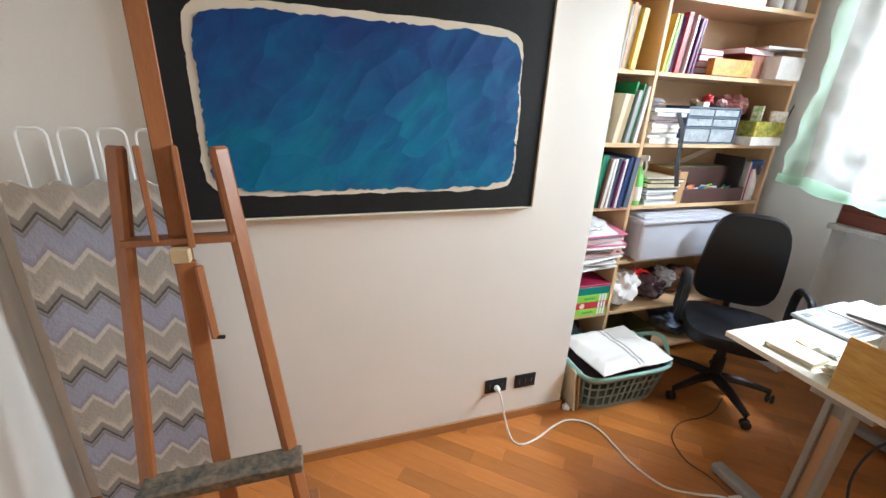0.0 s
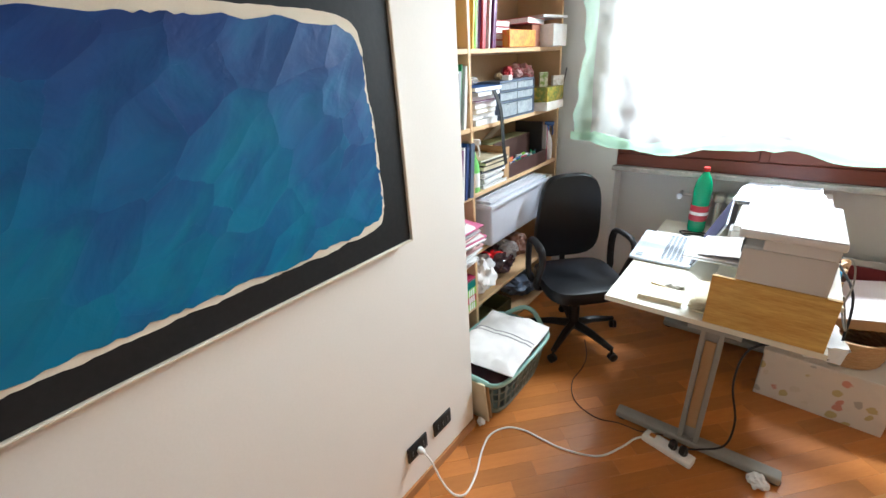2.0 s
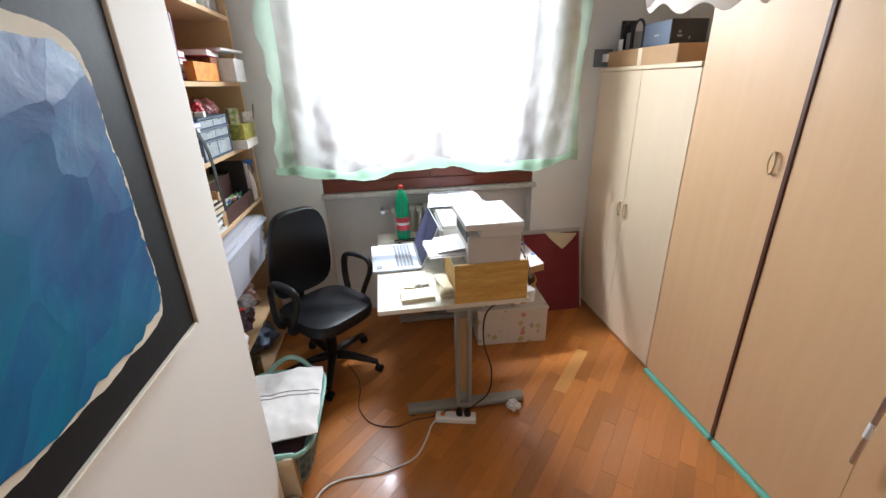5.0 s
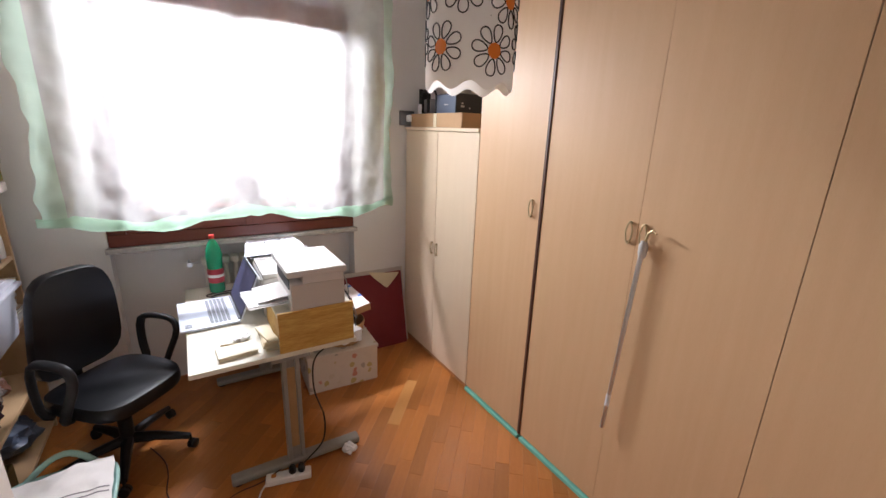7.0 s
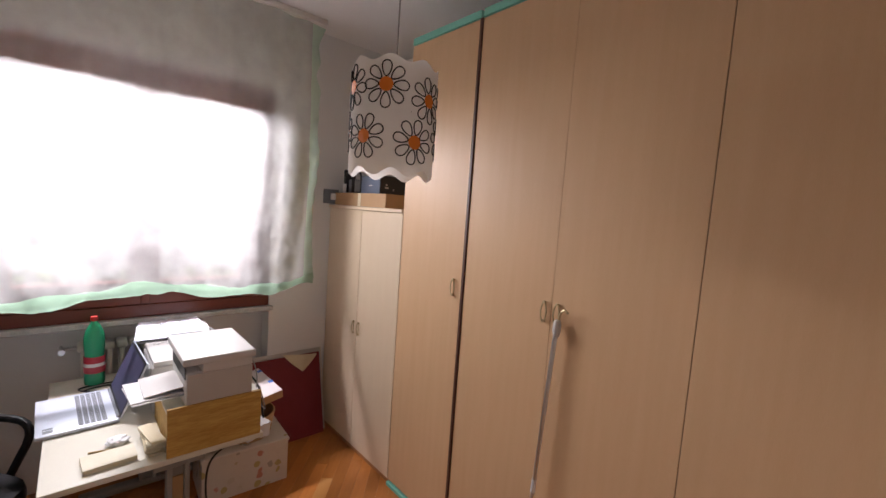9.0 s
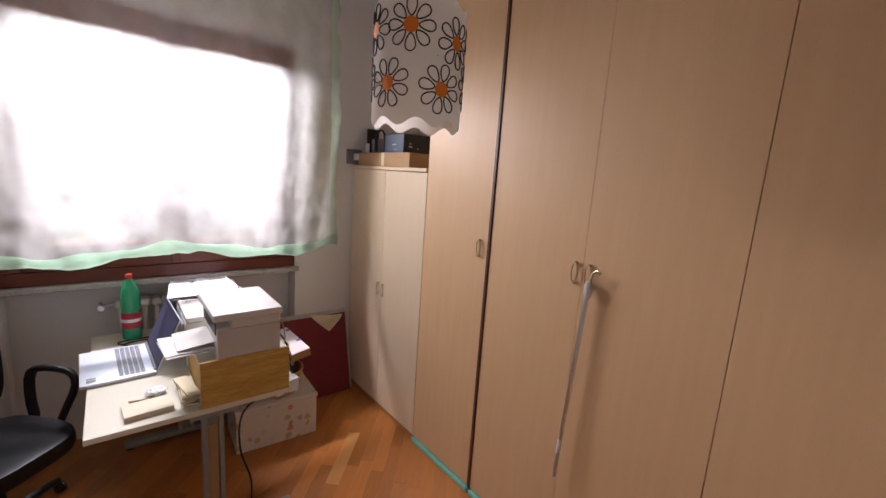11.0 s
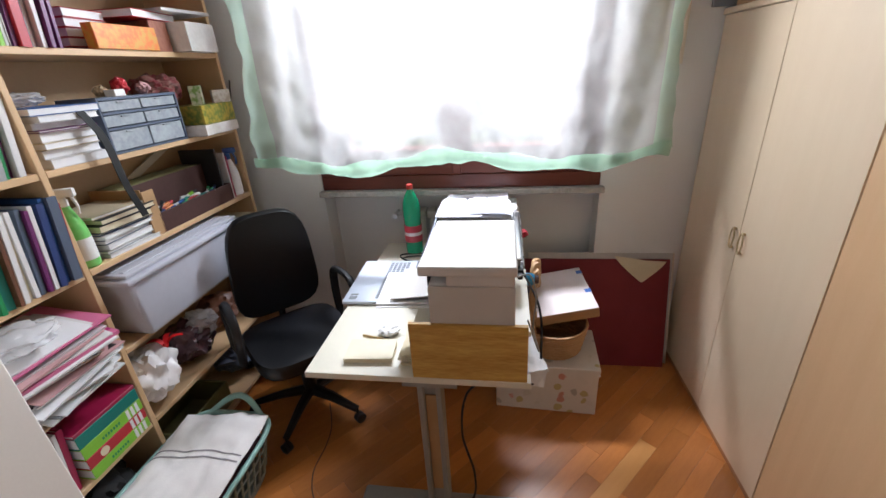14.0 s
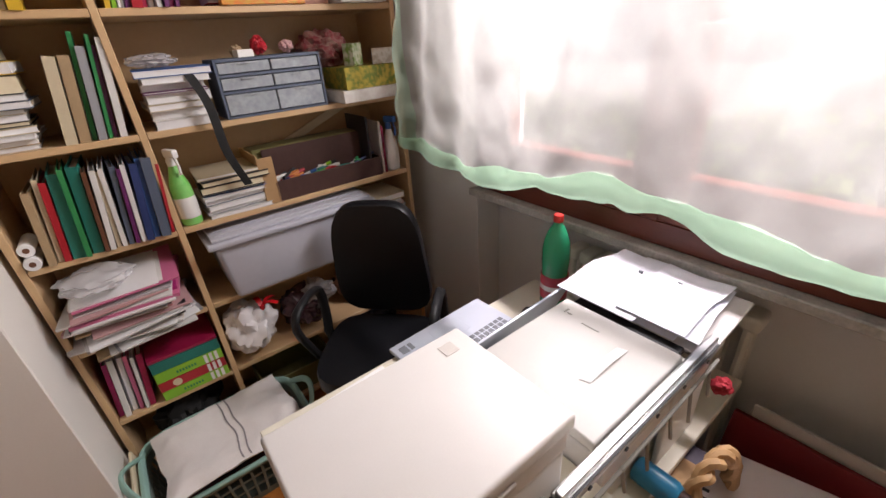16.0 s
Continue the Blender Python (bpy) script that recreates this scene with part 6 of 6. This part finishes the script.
# shelf at 1.425
stack([("white", 0.012), ("kraft", 0.018), ("white", 0.014), ("cream", 0.02), ("black", 0.014), ("white", 0.018), ("cream", 0.014), ("slate", 0.022), ("white", 0.016), ("black", 0.05), ("yellow", 0.035), ("black", 0.055)], 0.05, 0.23, L[4], 31, -0.01)
row([("cream", 0.03, 0.25), ("kraft", 0.028, 0.25), ("green", 0.012, 0.31), ("grey", 0.022, 0.27), ("green", 0.01, 0.30), ("purple", 0.012, 0.27), ("white", 0.02, 0.29)], 0.275, L[4], -8, 0.0)
z = stack([("white", 0.03), ("white", 0.028), ("cream", 0.022), ("white", 0.03), ("purple", 0.008), ("white", 0.02), ("white", 0.02)], 0.52, 0.72, L[4], 44, 0.01, "stacked papers", "paper_stack")
flat("blue", 0.505, 0.735, z, 0.024, 0.24, 0.02, -3, "binder", "clear blue binder of papers on the paper stack", "stacked papers")
tissue("plastic_wrap", "crumpled clear plastic wrap on the blue binder", (-0.40, 0.58, z + 0.0255), 0.07, 66, FILM, 0.3, "film")
strap = thing("black_strap", "black webbing strap hanging down from the shelf", "strap", (-0.27, 0.645, L[4]))
part("webbing", sheet(lambda u, v: Vector((0.012 + 0.02 * math.sin(u * 2.5) - 0.06 * max(0, 0.2 - u), 0.03 * v + 0.075 * u + 0.01 * math.sin(u * 7), 0.165 - 0.40 * u)), 16, 1, 0.003), M["black_soft"], strap, smooth=True)


def drawer_unit():
    d = thing("drawer_unit", "black plastic desktop unit with clear drawers", "drawer unit", (-0.285, 0.94, L[4]))
    W, D, HH = 0.195, 0.17, 0.2
    for a in ((-D, 0, -W, -W + 0.008, 0, HH), (-D, 0, W - 0.008, W, 0, HH), (-D, 0, -W + 0.0082, W - 0.0082, HH - 0.01, HH), (-D, 0, -W + 0.0082, W - 0.0082, 0, 0.008), (-D, 0, -W + 0.0082, W - 0.0082, 0.085, 0.094), (-D, 0, -W + 0.0082, W - 0.0082, 0.14, 0.149), (-D, -D + 0.005, -W + 0.0082, W - 0.0082, 0.0085, HH - 0.0105)):
        part("case_panel", bx(*a, 0.001), CM["slate"], d)
    clear = surf("cloudy_drawer_plastic", (0.24, 0.27, 0.30), (0.42, 0.46, 0.49), 0.25, 18, 0.05, spread=0.4)
    for z0, z1 in ((0.011, 0.082), (0.097, 0.137), (0.152, 0.187)):
        for y0, y1 in ((-W + 0.011, -0.003), (0.003, W - 0.011)):
            q = part("drawer", bx(-D + 0.01, -0.004, y0, y1, z0, z1, 0.002), clear, d, "cloudy clear drawer")
            part("lip", bx(-0.0038, 0.003, (y0 + y1) / 2 - 0.02, (y0 + y1) / 2 + 0.02, z1 - 0.008, z1 - 0.003, 0.001), clear, q)


drawer_unit()
zt = L[4] + 0.2005
tissue("red_trinket", "small bright red trinket on the drawer unit", (-0.35, 0.93, zt), 0.028, 5, CM["red"], 1.1, "trinket")
tissue("wooden_ball", "small tan wooden ball on the drawer unit", (-0.36, 0.85, zt), 0.022, 1, CM["kraft"], 0.9, "trinket")
tissue("pink_trinket", "small pink-red trinket on the drawer unit", (-0.34, 1.03, zt), 0.026, 9, CM["rose"], 0.8, "trinket")
solo("white_carton", bx(-0.02, 0.02, -0.03, 0.03, 0, 0.025, 0.002), M["white"], "small white carton on the drawer unit", "carton", (-0.31, 0.86, zt), 12)
tissue("floral_pouch", "dark red floral pouch behind the small cartons", (-0.46, 1.22, L[4] + 0.12), 0.10, 14, surf("red_floral_cloth", (0.30, 0.05, 0.06), (0.42, 0.26, 0.22), 0.8, 22, 0.2, spread=0.2), 0.75, "pouch")


def leaf_carton(name, label, x, y, z, sx, sy, sz, a, b, rz=0.0):
    solo(name, bx(-sx, 0, -sy / 2, sy / 2, 0, sz, 0.002), surf(name + "_print", a, b, 0.45, 28, 0.02, 60, spread=0.15), label, "carton", (x, y, z), rz)


leaf_carton("flat_carton", "flat white carton jutting out over the shelf edge", -0.225, 1.315, L[4], 0.25, 0.27, 0.048, (0.74, 0.72, 0.68), (0.68, 0.64, 0.60), 3)
leaf_carton("tea_carton", "yellow-green leaf-printed carton on the flat carton", -0.235, 1.33, L[4] + 0.0485, 0.20, 0.25, 0.085, (0.16, 0.22, 0.03), (0.50, 0.38, 0.05), 2)
leaf_carton("small_carton", "small pale green printed carton standing on end", -0.28, 1.30, L[4] + 0.134, 0.05, 0.07, 0.085, (0.62, 0.64, 0.50), (0.20, 0.34, 0.08), 30)
leaf_carton("small_carton", "small white carton standing on the printed carton", -0.25, 1.40, L[4] + 0.134, 0.02, 0.09, 0.06, (0.72, 0.70, 0.66), (0.5, 0.44, 0.36), -25)
solo("brush", tube([(0, 0, 0), (0.01, 0.015, 0.10)], [0.004, 0.003], 8), M["black"], "thin black brush standing by the cartons", "brush", (-0.235, 1.44, L[4] + 0.134), smooth=True)
# shelf at 1.785
row([("purple", 0.012, 0.25), ("yellow", 0.022, 0.28), ("cream", 0.012, 0.29), ("white", 0.014, 0.28), ("orange", 0.012, 0.28), ("white", 0.012, 0.28), ("orange", 0.022, 0.29), ("kraft", 0.012, 0.27), ("yellow", 0.016, 0.29), ("white", 0.014, 0.28), ("orange", 0.02, 0.29), ("cream", 0.02, 0.28), ("yellow", 0.03, 0.27)], 0.06, L[5], -5, 0.01)
row([("yellow", 0.014, 0.27), ("lime", 0.012, 0.27), ("white", 0.014, 0.27), ("purple", 0.012, 0.26), ("red", 0.028, 0.28), ("crimson", 0.012, 0.27), ("grey", 0.018, 0.26), ("white", 0.014, 0.27), ("purple", 0.014, 0.26), ("magenta", 0.014, 0.27), ("purple", 0.012, 0.26)], 0.505, L[5], -6, 0.01)
for k in range(4):
    flat("red", 0.80, 0.98, L[5] + 0.012 + k * 0.031, 0.03, 0.2, -0.06, 3 * k - 4, "letter_tray", "shallow red card tray in a stack", "stacked red trays")
leaf_carton("orange_box", "orange patterned biscuit box on the shelf", -0.275, 0.97, L[5] + 0.001, 0.045, 0.29, 0.085, (0.68, 0.17, 0.015), (0.60, 0.30, 0.03), 0)
solo("paper_slip", bx(-0.1, 0.01, -0.11, 0.11, 0, 0.0012, 0), M["paper"], "white slip of paper under the orange box", "paper", (-0.29, 0.955, L[5] - 0.0003 + 0.0004))
flat("red", 1.02, 1.30, L[5] + 0.12, 0.03, 0.24, 0.0, 8, "folder_stack", "red folder lying on the boxes", "folders on boxes")
flat("white", 1.15, 1.42, L[5] + 0.152, 0.012, 0.22, 0.06, -6, "folder_stack", "thin white folder lying on the boxes", "folders on boxes")
leaf_carton("brown_box", "brown card box holding the red folders", -0.30, 1.17, L[5], 0.22, 0.10, 0.118, (0.36, 0.14, 0.08), (0.28, 0.10, 0.06), 0)
leaf_carton("white_box", "white square box jutting out at the shelf end", -0.225, 1.335, L[5], 0.22, 0.20, 0.118, (0.76, 0.75, 0.72), (0.70, 0.69, 0.66), 2)
# shelf at 2.135
flat("pink", 0.55, 0.86, L[6], 0.055, 0.22, 0.0, 2, "box_file", "pink flat box file on the top shelf", "boxes on the top shelf")
flat("crimson", 0.88, 1.12, L[6], 0.04, 0.22, -0.01, 0, "box_file", "dark red flat box on the top shelf", "boxes on the top shelf")
row([("kraft", 0.03, 0.24), ("white", 0.02, 0.25), ("orange", 0.02, 0.25), ("grey", 0.02, 0.26), ("cream", 0.03, 0.25), ("red", 0.02, 0.26), ("white", 0.03, 0.25)], 0.06, L[6], -5, 0.0)
for y, c in ((1.24, "brown"), (1.33, "white"), (1.42, "blue")):
    j = thing("jar", f"small jar with a {c} lid on the top shelf", "jar", (-0.35, y, L[6]), 0, "jars on the top shelf")
    part("body", lathe([(0.034, 0), (0.037, 0.004), (0.037, 0.08), (0.03, 0.092)], 18), M["printer_side"], j, smooth=True)
    part("lid", lathe([(0.032, 0.0925), (0.033, 0.095), (0.033, 0.112), (0.03, 0.115)], 18), CM[c], j, smooth=True)

# ---- parquet planks ----
def planks():
    floor_ob = bpy.data.objects["floor"]
    L, W = 0.49, 0.077
    me = mesh_of("plank", bx(-L / 2 + 0.0002, L / 2 - 0.0002, -W / 2 + 0.0002, W / 2 - 0.0002, -0.0075, 0.0, 0.0006), M["plank"])
    pale = mesh_of("pale_plank", bx(-L / 2 + 0.0002, L / 2 - 0.0002, -W / 2 + 0.0002, W / 2 - 0.0002, -0.0075, 0.0, 0.0006), M["plank_pale"])
    rot = pose(0, 0, 0, 0, 0, 48.4)
    rnd, rest = random.Random(3), []
    for row in range(-60, 60):
        off = rnd.uniform(0, L)
        for k in range(-12, 12):
            c = rot @ Vector((k * L + off, row * W, 0))
            if not (-0.75 < c.x < 2.35 and YS - 0.2 < c.y < YN + 0.2):
                continue
            if c.x < -0.2 and c.y < -0.2:
                continue
            m = pose(c.x, c.y, rnd.uniform(-0.0004, 0.0), 0, 0, 48.4 + (180 if rnd.random() < 0.5 else 0))
            if -0.15 < c.x < 2.2 and -1.7 < c.y < 1.75:
                near = rot.transposed() @ (c - Vector((1.53, 0.53, 0)))
                ob = new("plank", pale if abs(near.x) < L / 2 and abs(near.y) < W / 2 else me)
                ob.parent = floor_ob
                ob.matrix_basis = m
            else:
                rest.append(m)
    bm = bmesh.new()
    for m in rest:
        tmp = me.copy()
        tmp.transform(m)
        bm.from_mesh(tmp)
        bpy.data.meshes.remove(tmp)
    ob = new("planks_far", mesh_of("planks_far", bm, M["plank"]))
    ob.parent = floor_ob
    tagged(ob, kind="stuff")


planks()
